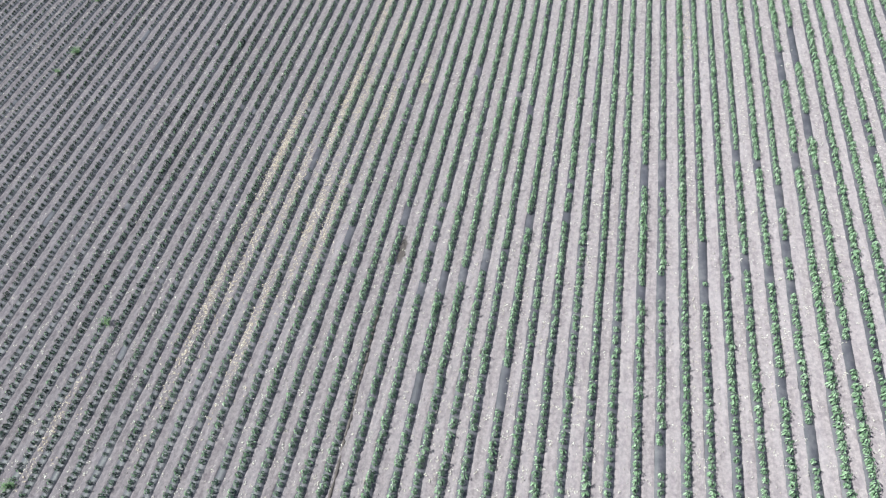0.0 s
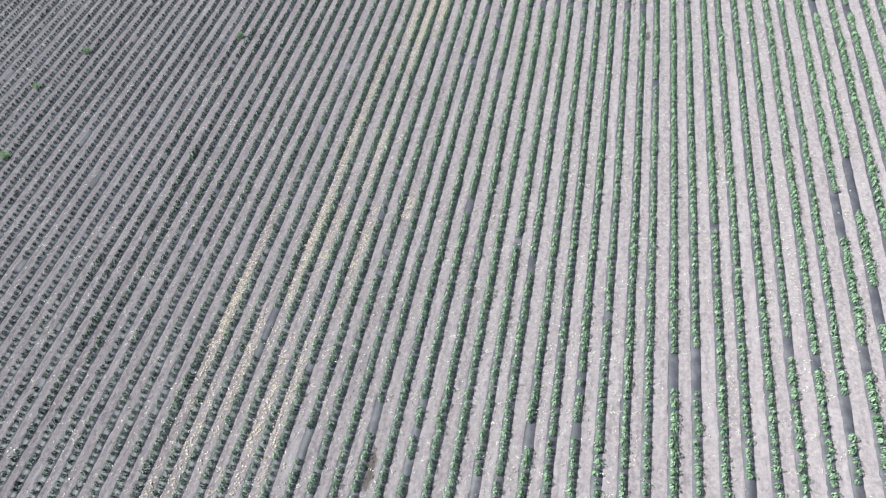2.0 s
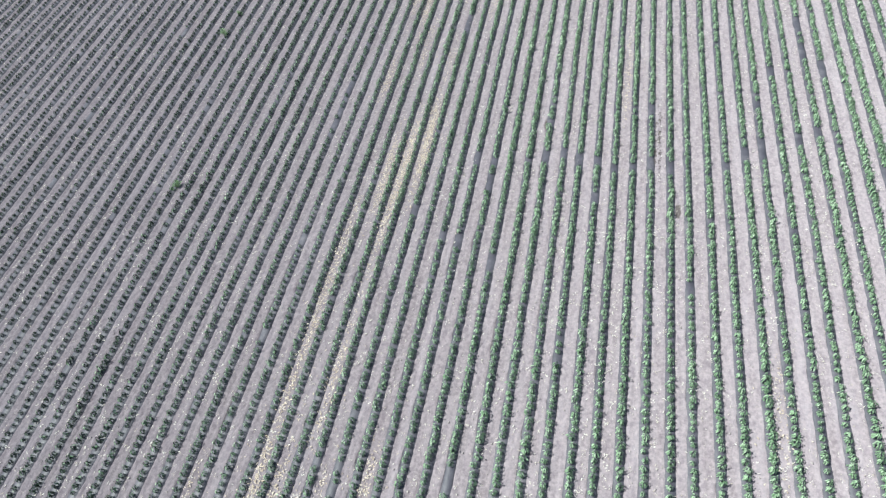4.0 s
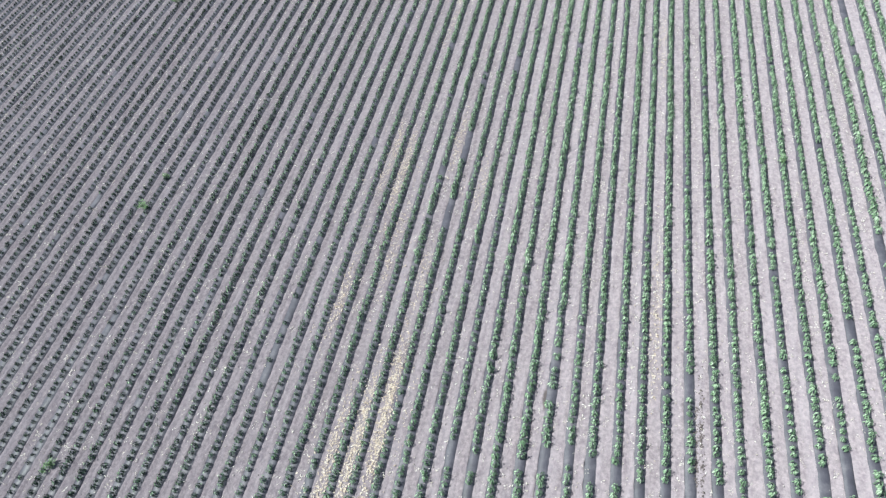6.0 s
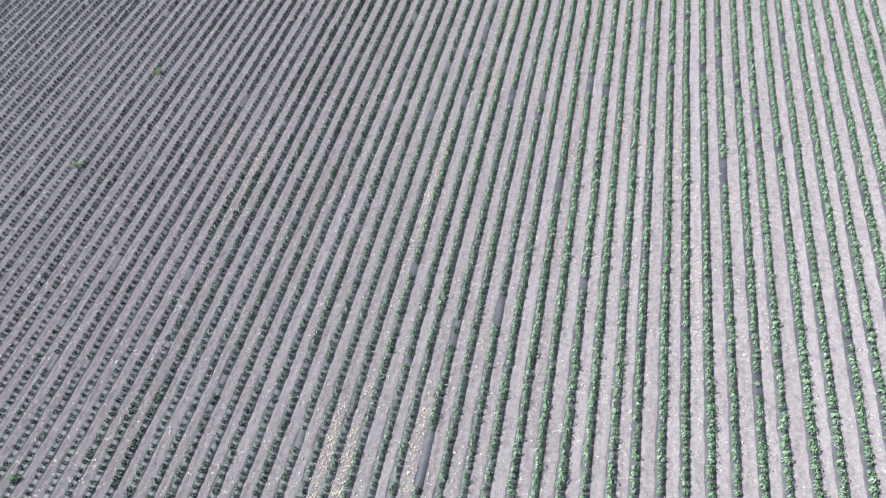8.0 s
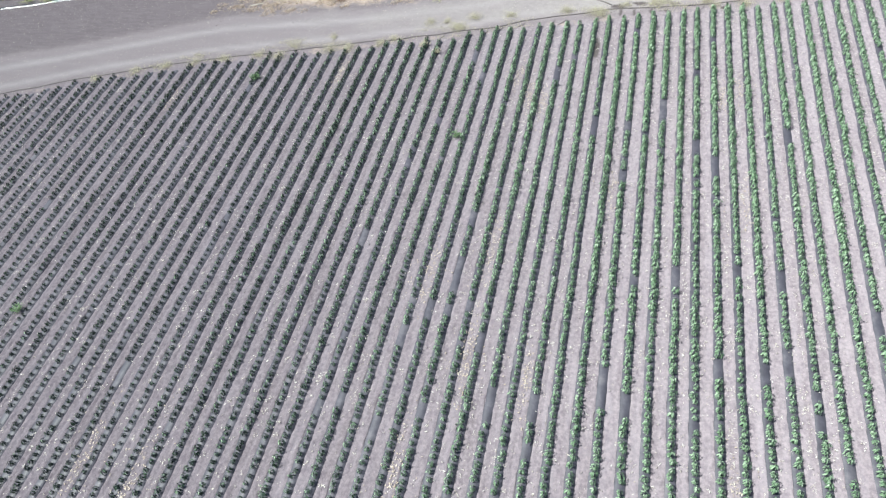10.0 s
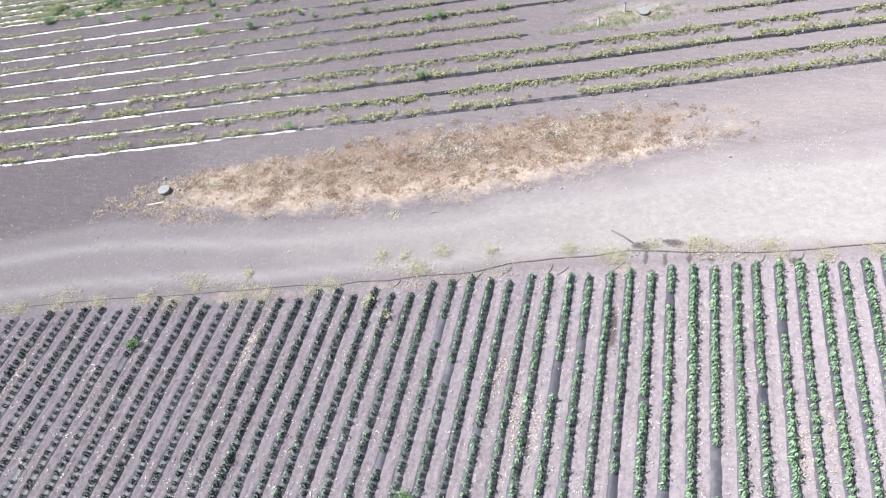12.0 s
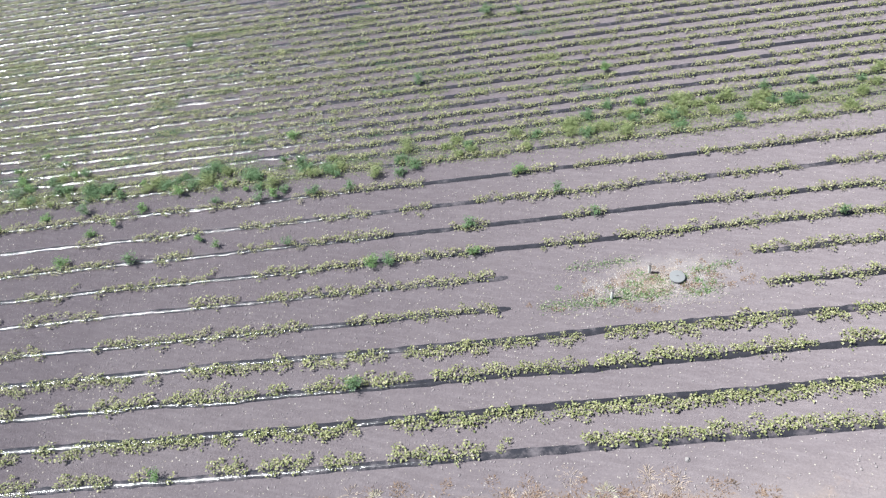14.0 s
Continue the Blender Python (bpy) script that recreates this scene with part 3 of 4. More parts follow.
for pick, shapes, kind, words in ((near, BIG, "pepper_plants", "rows of bushy green pepper plants"), (~near & (far < 0.5), SMALL, "small_pepper_plants", "rows of small green pepper plants"),
                                  (far > 0.5, TINY, "sparse_pepper_plants", "rows of sparse green pepper plants")):
    leaves = place(shapes, rng, base(rest[pick]), rest[pick][:, 2])
    shaded_or_dried = rng.uniform(0, 1, len(leaves)) < np.interp(leaves[:, 0, 0], [-35, -28, -20, -12], [0.94, 0.7, 0.25, 0.0])
    tagged(leaf_mesh(kind, leaves[~shaded_or_dried], PEPPER), words, "plants", kind="stuff")
    tagged(leaf_mesh("shaded_" + kind, leaves[shaded_or_dried], SHADED_PEPPER), "pepper plant leaves with shade put into their colour", "plants", kind="stuff")

protos = []
FINE = [pepper_leaves(rng, 62) for _ in range(5)]
for k, tpl in enumerate(FINE):
    ob = thing("pepper_plant", pose(0, 0, -50), "bushy green pepper plant on black mulch film", "plant", "pepper plants beside the track")
    part("stem", tube([(0, 0, -0.02), (0.01, 0, 0.12), (0, 0.01, 0.26)], [0.012, 0.01, 0.006], 5), STEM, ob)
    fo = leaf_mesh("foliage", tpl, PEPPER)
    fo.parent = ob
    protos.append(ob)
for k, (x, y, s, _) in enumerate(single):
    proto = protos[k % 5]
    m = pose(x, y, 0.06, 0, 0, math.degrees(rng.uniform(0, 6.28)))
    ob = proto if k < 5 else copy_thing(proto, m)
    ob.matrix_world = m
    ob.scale = (s, s, s)

# ---- second field: film and yellowing vines ----
rng = np.random.default_rng(23)
W_ROWS = [151.76, 153.89, 155.75, 157.78, 159.7, 161.77, 163.75, 165.68, 167.63, 169.69, 171.69] + [172.75 + 1.03 * k for k in range(30)]
vines = []
lean = lambda k, u: 0.0065 * (u + 2) * (k > 10)  # the far rows run slightly askew
for k, w in enumerate(W_ROWS):
    u = np.arange(-48 if k else -46, 60, 0.4)
    wig = 0.04 * smooth_noise(rng, len(u), 9) + lean(k, u)
    c = np.outer(u, AX) + np.outer(w + wig, AN)
    for c in ([c[u < 21.5], c[u > 34.2]] if k in (4, 5) else [c]):
        tagged(film_strip("mulch_film", c, 0.4 if k < 4 else (0.34 if k < 11 else 0.44), 0.08, rng, SHINY_FILM, 0.022, (0.26, 0.84)), "glossy black plastic mulch film along a vine row", "mulch film", "mulch films of the vine field")
    inward = 0.3 * (1 if k % 2 == 0 else -1) if k < 4 else rng.uniform(-0.12, 0.12)
    want = (0.66, 0.86, 0.74, 0.8)[k] if k < 4 else (0.82 if k < 7 else (0.6 if k < 10 else 0.95))
    m = int(108 / (0.2 if k < 4 else (0.23 if k < 11 else 0.26)))
    uu = np.linspace(-46, 60, m)
    grow = smooth_noise(rng, m, 4.0 if k < 4 else 7.0) + 0.6 * smooth_noise(rng, m, 16)
    cut = np.quantile(grow, 1 - want)
    on = grow > cut
    if 3 < k < 6:
        on &= (uu < 20.5) | (uu > 34.0)
    for a in uu[on]:
        q = second_field(a + rng.normal(0, 0.05), w + inward + lean(k, a) + rng.normal(0, 0.17 if k < 4 else (0.18 if k < 11 else 0.14)))
        vines.append((q[0], q[1], rng.uniform(0.65, 1.2) * (1.06 if k < 4 else (1.0 if k < 11 else 0.9))))
vines = np.array(vines)


def vine_leaves(rng, count, reach=0.29):
    """Broad leaves of a low vine, standing in a loose mound."""
    az, r = rng.uniform(0, 6.283, count), reach * np.sqrt(rng.uniform(0, 1, count))
    z = 0.06 + 0.2 * (1 - (r / reach) ** 2) * rng.uniform(0.5, 1.0, count)
    b = np.stack([r * np.cos(az), r * np.sin(az), z], 1)
    d, tilt = rng.uniform(0, 6.283, count), rng.uniform(-0.5, 0.8, count)
    way = np.stack([np.cos(d) * np.cos(tilt), np.sin(d) * np.cos(tilt), np.sin(tilt)], 1)
    size = rng.uniform(0.06, 0.15, count)
    out = leaf_set(rng, b, way, size, size * 0.7, rng.uniform(0.05, 0.4, count), 0.3)
    out[..., 2] = np.maximum(out[..., 2], 0.01)
    return out


VINE = [vine_leaves(rng, 24) for _ in range(9)]
leaves = place(VINE, rng, np.column_stack([vines[:, :2], np.full(len(vines), 0.03)]), vines[:, 2])
# most leaves of the middle rows have dried
w = leaves[:, 0, :2] @ AN
shaded_or_dried = rng.uniform(0, 1, len(leaves)) < np.interp(w, [150, 156, 160, 170, 173], [0.1, 0.15, 0.4, 0.45, 0.12])
tagged(leaf_mesh("squash_vines", leaves[~shaded_or_dried], SQUASH), "yellowing squash vines in broken rows", "vines", kind="stuff")
tagged(leaf_mesh("dried_vines", leaves[shaded_or_dried], DRY_VINE), "dried olive-brown leaves of the squash vines", "vines", kind="stuff")

# ---- weeds: bushes one by one ----
rng = np.random.default_rng(31)


def weed_corners(rng, count, radius, height, size):
    """Slender leaves on sprays that fan out from the foot."""
    sprays = max(7, count // 24)
    sa, sl = rng.uniform(0, 6.283, sprays), rng.uniform(0.0, 1.0, sprays) ** 0.6
    pick, f = rng.integers(0, sprays, count), rng.uniform(0.15, 1.0, count) ** 0.7
    r = radius * sl[pick] * f ** 1.3
    az = sa[pick] + rng.normal(0, 0.12, count)
    z = 0.03 + height * f * (1.05 - 0.45 * sl[pick])
    soft = rng.normal(0, 0.09, (count, 3)) * (0.3 + radius)
    b = np.stack([r * np.cos(az), r * np.sin(az), z], 1) + soft
    b[:, 2] = np.maximum(b[:, 2], 0.01)
    d, tilt = az + rng.normal(0, 0.9, count), rng.uniform(-0.1, 1.0, count)
    way = np.stack([np.cos(d) * np.cos(tilt), np.sin(d) * np.cos(tilt), np.sin(tilt)], 1)
    s = rng.uniform(0.6, 1.3, count) * size
    return leaf_set(rng, b, way, s, s * 0.38, rng.uniform(0.1, 0.5, count))


def weed_bush(x, y, radius, height, material, label, size=0.11, dense=240):
    ob = thing("weed", pose(x, y, 0), label, "weed")
    part("stem", tube([(0, 0, -0.01), (0.02, 0, height * 0.4), (0.02, 0.02, height * 0.75)], [0.018, 0.014, 0.006], 5), STEM, ob)
    fo = leaf_mesh("foliage", weed_corners(rng, int(dense * (max(radius, 0.3) / 0.4) ** 2), radius, height, size), material)
    fo.parent = ob
    return ob


for x, y, r in ((-44.0, 40.9, 0.7), (-26.9, 15.9, 0.45), (-27.0, 6.5, 0.5), (-44.3, 53.3, 0.6), (-46.1, 48.7, 0.5), (-44.1, 38.3, 0.4), (-34.9, 72.3, 0.6), (-31.0, 55.3, 0.5), (4.0, 79.5, 0.45),
                (-44.5, 96.1, 0.5), (-20.7, 124.2, 0.55), (-43.6, 106.8, 0.5), (-37.8, 129.5, 0.6), (-34.6, 74.9, 0.35)):
    weed_bush(x, y, r * 0.75, 0.42, BELT, "tall green weed between the pepper rows")
for x, y, r in ((-25.4, 134.2, 0.5), (-24.2, 133.4, 0.35)):
    weed_bush(x, y, r, 0.35, PALE_WEED, "pale yellow-green weed among pepper plants")
for x, y in ((-35.6, 147.7), (-27.6, 154.0), (-28.9, 161.6), (-28.0, 161.9), (-48.5, 159.0), (-44.0, 159.8), (-43.7, 165.6), (-40.7, 165.1), (-37.9, 165.7), (-37.0, 166.0), (-34.5, 166.7), (-32.2, 167.3), (-49.5, 163.2),
             (-55.6, 164.1), (-53.7, 167.2), (-24.0, 165.1), (-16.9, 166.9), (-19.3, 168.4), (-21.8, 169.8), (-23.3, 163.1), (-34.6, 162.4), (-3.9, 168.4), (-7.4, 178.9), (-15.1, 176.8),
             (-17.5, 180.3), (-27.3, 187.1), (-24.6, 187.1), (-51.0, 181.6), (-30.5, 178.0)):
    weed_bush(x, y, rng.uniform(0.35, 0.6), rng.uniform(0.5, 0.85), BELT if rng.uniform() < 0.5 else WEED, "green bushy weed in the vine field")
def weed_line(p, q, count, spread):
    f = np.clip(rng.uniform(0, 1, count) + 0.12 * np.sin(rng.integers(0, 9, count) * 1.7), 0, 1)
    b = np.array(p)[None] * (1 - f[:, None]) + np.array(q)[None] * f[:, None] + rng.normal(0, spread, (count, 2)) * (0.4 + rng.uniform(0, 1, (count, 1)))
    d, tilt = rng.uniform(0, 6.283, count), rng.uniform(0.0, 1.1, count)
    way = np.stack([np.cos(d) * np.cos(tilt), np.sin(d) * np.cos(tilt), np.sin(tilt)], 1)
    return leaf_set(rng, np.column_stack([b, rng.uniform(0.0, 0.08, count)]), way, rng.uniform(0.06, 0.17, count), rng.uniform(0.02, 0.05, count), 0.2)


for _ in range(22):
    weed_bush(rng.uniform(-62, -36), rng.uniform(160, 172), rng.uniform(0.25, 0.5), rng.uniform(0.3, 0.6), WEED, "small green weed on bare soil between vine rows")
# the green belt across the second field
for u, w, n in ((-8, 172.6, 4), (-5, 172.0, 6), (-2.5, 172.6, 5), (1, 172.3, 5), (3.5, 172.4, 5), (6.5, 171.8, 5), (10, 172.2, 5), (12.5, 171.9, 6), (17, 172.2, 5), (21, 172.9, 5), (26, 172.8, 3), (29, 173.0, 6),
                (32, 173.2, 6), (34.5, 173.4, 7), (37, 173.2, 6), (40, 173.8, 6), (43, 173.6, 5), (47, 174, 5), (-14, 172.6, 4), (-19, 172.4, 3)):
    for _ in range(n + 1):
        q = second_field(u - 2.0 + rng.normal(0, 1.1), w + rng.normal(0, 0.75))
        weed_bush(q[0], q[1], rng.uniform(0.3, 0.75), rng.uniform(0.25, 0.7) * (1.0 if u < 18 else 0.7), BELT if rng.uniform() < (0.75 if u < 18 else 0.35) else VINE_GREEN, "bushy weed in the green belt of the vine field")
for u0, u1, w0, m, w in ((-22, -8, 172.4, 1500, 0.6), (-10, 4, 172.3, 3200, 0.7), (2, 14, 172.1, 3000, 0.6), (12, 24, 172.3, 1800, 0.6), (24, 36, 173.0, 6200, 0.9), (34, 50, 173.4, 9000, 1.1)):
    tagged(leaf_mesh("low_weeds", weed_line(second_field(u0 - 2, w0), second_field(u1 - 2, w0), m, w), VINE_GREEN), "low yellow-green weeds in the green belt", "weeds", kind="stuff")
# small weeds among the far vine rows
for k in range(10, 30):
    for _ in range(13):
        u0 = rng.uniform(-48, 30)
        w0 = W_ROWS[k] + lean(k, u0) + rng.normal(0, 0.15)
        d = rng.uniform(0.8, 3.0)
        tagged(leaf_mesh("low_weeds", weed_line(second_field(u0, w0), second_field(u0 + d, w0), int(170 * d), 0.24), BELT if rng.uniform() < 0.4 else VINE_GREEN), "low green weeds among the vine rows", "weeds", kind="stuff")
# a thin cover of seedlings over the far vine rows
for mat, m, words in ((VINE_GREEN, 34000, "thin cover of yellow-green seedlings between vine rows"), (BELT, 22000, "thin cover of green seedlings between vine rows")):
    u0, w0 = 22 - 72 * rng.uniform(0, 1, m) ** 0.75, rng.uniform(173.5, 203, m)
    xy = u0[:, None] * AX + w0[:, None] * AN
    k = np.array([noise.noise((a * 0.45, b * 0.45, 1.0)) + 0.6 * noise.noise((a * 1.4, b * 1.4, 5.0)) for a, b in xy]) > rng.normal(-0.05, 0.3, m)
    xy = xy[k]
    m = len(xy)
    d, tilt = rng.uniform(0, 6.283, m), rng.uniform(0.0, 0.9, m)
    way = np.stack([np.cos(d) * np.cos(tilt), np.sin(d) * np.cos(tilt), np.sin(tilt)], 1)
    tagged(leaf_mesh("seedlings", leaf_set(rng, np.column_stack([xy, rng.uniform(0.0, 0.06, m)]), way, rng.uniform(0.07, 0.17, m), rng.uniform(0.04, 0.09, m), 0.2), mat), words, "seedlings", kind="stuff")
# green edges round the well: low weeds in two ragged lines
for p, q, m, w in (((-19.0, 160.0), (-15.4, 161.0), 460, 0.2), ((-15.4, 161.0), (-12.6, 161.9), 330, 0.24), ((-12.0, 162.0), (-10.2, 162.5), 160, 0.22), ((-18.0, 162.7), (-14.6, 163.8), 260, 0.17), ((-11.6, 163.4), (-9.6, 164.3), 160, 0.13)):
    tagged(leaf_mesh("low_weeds", weed_line(p, q, m, w), WEED), "low green weeds in a ragged line by the irrigation well", "weeds", kind="stuff")
    tagged(leaf_mesh("dry_weeds", weed_line(p, q, m // 2, w * 1.6), PALE_WEED), "half-dry pale weeds by the irrigation well", "weeds", kind="stuff")
# pale tufts along the hose
for x, y, r in ((-25.7, 137.6, 0.5), (-24.4, 137.6, 0.4), (-23.5, 136.9, 0.7), (-23.0, 136.7, 0.5), (-22.2, 138.2, 0.6), (-19.5, 138.6, 0.55), (-15.1, 139.3, 0.6), (-12.9, 139.2, 0.8), (-12.4, 138.9, 0.6), (-10.8, 140.3, 0.5),
                (-8.6, 140.5, 0.6), (-8.0, 140.6, 0.5), (-7.1, 140.4, 0.45), (-4.8, 140.8, 0.6), (-4.3, 140.2, 0.5), (-2.1, 140.6, 0.7), (-36.2, 133.8, 0.55), (-33.3, 135.2, 0.45), (-41.6, 132.0, 0.6),
                (-38.8, 132.5, 0.6), (-37.1, 132.4, 0.7), (-33.1, 133.5, 0.7), (-31.6, 133.7, 0.7), (-29.0, 134.4, 0.6), (-28.0, 135.0, 0.5), (-44.0, 131.3, 0.6), (-46.5, 130.6, 0.6), (-49.0, 129.8, 0.6), (-52.0, 128.6, 0.5), (0.4, 141.2, 0.6)):
    weed_bush(x, y, r * 1.5, 0.08, PALE_WEED, "dried pale yellow weed tuft beside the hose", 0.06, 190)
for k in range(34):
    a = rng.uniform(-50, 1)
    b = float(field_edge(a)) + rng.uniform(0.1, 1.9)
    d = rng.uniform(0.3, 1.3)
    tagged(leaf_mesh("dry_weeds", weed_line((a - d, b - 0.2 * d), (a + d, b + 0.2 * d), int(90 * d), 0.22), PALE_WEED), "thin dry yellow weeds along the hose", "weeds", kind="stuff")

# ---- verge: dead grass and stalks ----
rng = np.random.default_rng(41)


def blades(rng, x, y, height, lean, width):
    """Thin curved blades, one leaf each."""
    n = len(x)
    az, tilt = rng.uniform(0, 6.283, n), rng.uniform(0.03, 0.7, n)
    way = np.stack([np.cos(az) * np.cos(tilt), np.sin(az) * np.cos(tilt), np.sin(tilt)], 1)
    return leaf_set(rng, np.column_stack([x, y, np.full(n, -0.005)]), way, height, width, lean, 0.1)


def verge_points(n, grain, fuzz):
    """Points of the verge in patches, thinning out towards its rim."""
    x = rng.uniform(-46, -3.5, n * 4)
    lo = np.interp(x, [-46, -43, -38.7, -32.7, -27.5, -22.1, -18.9, -14.6, -3], [137.3, 138.2, 138.6, 139.3, 140.5, 141.8, 143.6, 145.1, 149.0])
    hi = np.interp(x, [-46, -41.4, -36.4, -31, -25.4, -19.6, -15.1, -10, -3], [140.5, 142.6, 144.6, 146.4, 148.6, 150.3, 151.5, 152.4, 153.4])
    f = rng.uniform(-0.06, 1.06, n * 4)
    y = lo + (hi - lo) * f
    rim = np.minimum(np.minimum(f, 1 - f) * 4, 1) + np.minimum(np.minimum((x + 46) / 4.5, (-3.5 - x) / 11), 1) - 2
    patch = np.array([noise.noise((a * grain, b * grain, 3.0)) + 0.7 * noise.noise((a * grain * 3.1, b * grain * 3.1, 7.0)) for a, b in zip(x, y)])
    k = np.argsort(-(patch + 0.55 * rim + rng.normal(0, fuzz, n * 4)))[:n]
    return x[k], y[k], f[k]


def tufts(rng, cx, cy, count, reach, length, width):
    """Blades that spread from the middles of tufts."""
    n = len(cx) * count
    x0, y0 = np.repeat(cx, count), np.repeat(cy, count)
    az, r = rng.uniform(0, 6.283, n), np.repeat(reach, count) * rng.uniform(0.0, 1.0, n) ** 0.7
    tilt = rng.uniform(0.1, 1.0, n) * (1.1 - r / reach.max())
    way = np.stack([np.cos(az) * np.cos(tilt), np.sin(az) * np.cos(tilt), np.sin(tilt)], 1)
    base = np.column_stack([x0 + r * np.cos(az), y0 + r * np.sin(az), np.full(n, 0.0)])
    return leaf_set(rng, base, way, rng.uniform(0.6, 1.2, n) * length, rng.uniform(0.6, 1.3, n) * width, rng.uniform(0.0, 0.25, n), 0.1)


x, y, f = verge_points(3500, 0.6, 0.3)
n = len(x)
tagged(leaf_mesh("dead_grass", blades(rng, x, y, rng.uniform(0.1, 0.3, n), rng.uniform(0.0, 0.15, n), rng.uniform(0.012, 0.03, n)), STRAW), "dry straw-coloured grass on the verge", "dry grass", kind="stuff")
x, y, f = verge_points(330, 0.5, 0.6)
x, y = x[x < -11], y[x < -11]
tagged(leaf_mesh("straw_tufts", tufts(rng, x, y, 48, rng.uniform(0.15, 0.5, len(x)), 0.24, 0.02), STRAW), "soft tufts of straw-coloured dry grass", "dry grass", kind="stuff")
x, y, f = verge_points(1500, 0.8, 0.5)
k = (((x > -35) & (f > 0.2)) | ((x > -41) & (f > 0.5))) & (rng.uniform(0, 1, len(x)) < np.interp(x, [-34, -24, -12, -6], [0.45, 0.95, 0.9, 0.1]))
x, y = x[k], y[k]
tagged(leaf_mesh("brown_tufts", tufts(rng, x, y, 46, rng.uniform(0.1, 0.55, len(x)), 0.13, 0.032), BROWN), "rust-brown tufts of dead weeds on the verge", "dead weeds", kind="stuff")
# dark withered clumps among the brown ones
x, y, f = verge_points(150, 1.1, 0.5)
k = (f > 0.3) & (x > -36) & (x < -9)
x, y = np.concatenate([x[k], rng.normal(-17.1, 0.55, 16), rng.normal(-23.2, 0.9, 12), rng.normal(-25.9, 0.4, 8)]), np.concatenate([y[k], rng.normal(148.7, 0.4, 16), rng.normal(146.9, 0.4, 12), rng.normal(145.5, 0.3, 8)])
tagged(leaf_mesh("withered_tufts", tufts(rng, x, y, 30, rng.uniform(0.1, 0.42, len(x)), 0.13, 0.032), WITHERED), "dark grey-brown withered weeds on the verge", "dead weeds", kind="stuff")
x, y, f = verge_points(22, 1.3, 0.8)
x, y = x[x < -14], y[x < -14]
tagged(leaf_mesh("olive_tufts", tufts(rng, x, y, 70, rng.uniform(0.2, 0.5, len(x)), 0.22, 0.03), PALE_WEED), "half-dry olive weeds on the verge", "dry weeds", kind="stuff")
# bleached branches heaped in the middle of the verge
n = 560
x, y = np.append(rng.normal(-23.3, 1.4, 380), rng.normal(-16.9, 0.7, 180)), np.append(rng.normal(146.9, 0.65, 380), rng.normal(148.9, 0.45, 180))
tagged(leaf_mesh("dead_branches", blades(rng, x, y, rng.uniform(0.1, 0.36, n), rng.uniform(0.0, 0.1, n), rng.uniform(0.012, 0.03, n)), BLEACHED), "bleached grey twigs heaped on the verge", "twigs", kind="stuff")
for cx, cy, sx, sy, n in ((-9.6, 148.8, 1.1, 0.35, 150), (-14.2, 147.7, 0.5, 0.2, 40), (-7.2, 149.8, 0.9, 0.5, 40), (-3.6, 146.8, 1.0, 0.35, 60), (-1.8, 149.2, 1.0, 0.8, 90), (-7.0, 147.6, 0.8, 0.4, 40)):
    x, y = rng.normal(cx, sx, n), rng.normal(cy, sy, n)
    tagged(leaf_mesh("straw_scatter", blades(rng, x, y, rng.uniform(0.12, 0.38, n), rng.uniform(0.0, 0.05, n), rng.uniform(0.01, 0.022, n)), BLEACHED), "pale loose straw scattered on bare dust", "straw", kind="stuff")

# dry grass and stalks round the second well
n = 3400
a, r = rng.uniform(0, 6.283, n), np.abs(rng.normal(0, 0.55, n))
x, y = -13.6 + 4.2 * r * np.cos(a), 162.4 + 1.7 * r * np.sin(a) + 0.25 * 4.2 * r * np.cos(a)
k = (x + 12.35) ** 2 + (y - 162.85) ** 2 > 0.3
x, y = x[k], y[k]
n = len(x)
tagged(leaf_mesh("well_grass", blades(rng, x, y, rng.uniform(0.06, 0.16, n), rng.uniform(0.0, 0.15, n), rng.uniform(0.006, 0.016, n)), STRAW), "dry grass round the irrigation well", "dry grass", kind="stuff")
x, y = x[::2] + 0.2, y[::2] - 0.25
n = len(x)
tagged(leaf_mesh("well_stalks", blades(rng, x, y, rng.uniform(0.08, 0.22, n), rng.uniform(0.0, 0.2, n), rng.uniform(0.01, 0.03, n)), LITTER), "bleached dead stalks round the irrigation well", "dead stalks", kind="stuff")

for cx, cy, sx, sy, n in ((-15.9, 161.7, 0.7, 0.3, 150), (-11.3, 163.0, 0.8, 0.4, 70), (-14.8, 162.6, 0.8, 0.4, 60)):
    x, y = rng.normal(cx, sx, n), rng.normal(cy, sy, n)
    tagged(leaf_mesh("straw_scatter", blades(rng, x, y, rng.uniform(0.1, 0.3, n), rng.uniform(0.0, 0.05, n), rng.uniform(0.01, 0.02, n)), BLEACHED), "pale loose stalks scattered round the irrigation well", "straw", kind="stuff")
x, y = rng.normal(-13.2, 1.9, 34), rng.normal(0, 0.55, 34)
tagged(leaf_mesh("well_weeds", tufts(rng, x, 162.4 + 0.27 * (x + 13.4) + y, 34, rng.uniform(0.08, 0.3, 34), 0.14, 0.035), WEED), "small green weed tufts round the irrigation well", "weeds", kind="stuff")
x, y = rng.normal(-13.0, 2.2, 90), rng.normal(0, 0.6, 90)
tagged(leaf_mesh("well_brown_weeds", tufts(rng, x, 162.4 + 0.27 * (x + 13.4) + y, 30, rng.uniform(0.08, 0.25, 90), 0.12, 0.03), BROWN), "rust-brown dead weeds round the irrigation well", "dead weeds", kind="stuff")

# ---- litter and clods in the aisles ----
rng = np.random.default_rng(53)


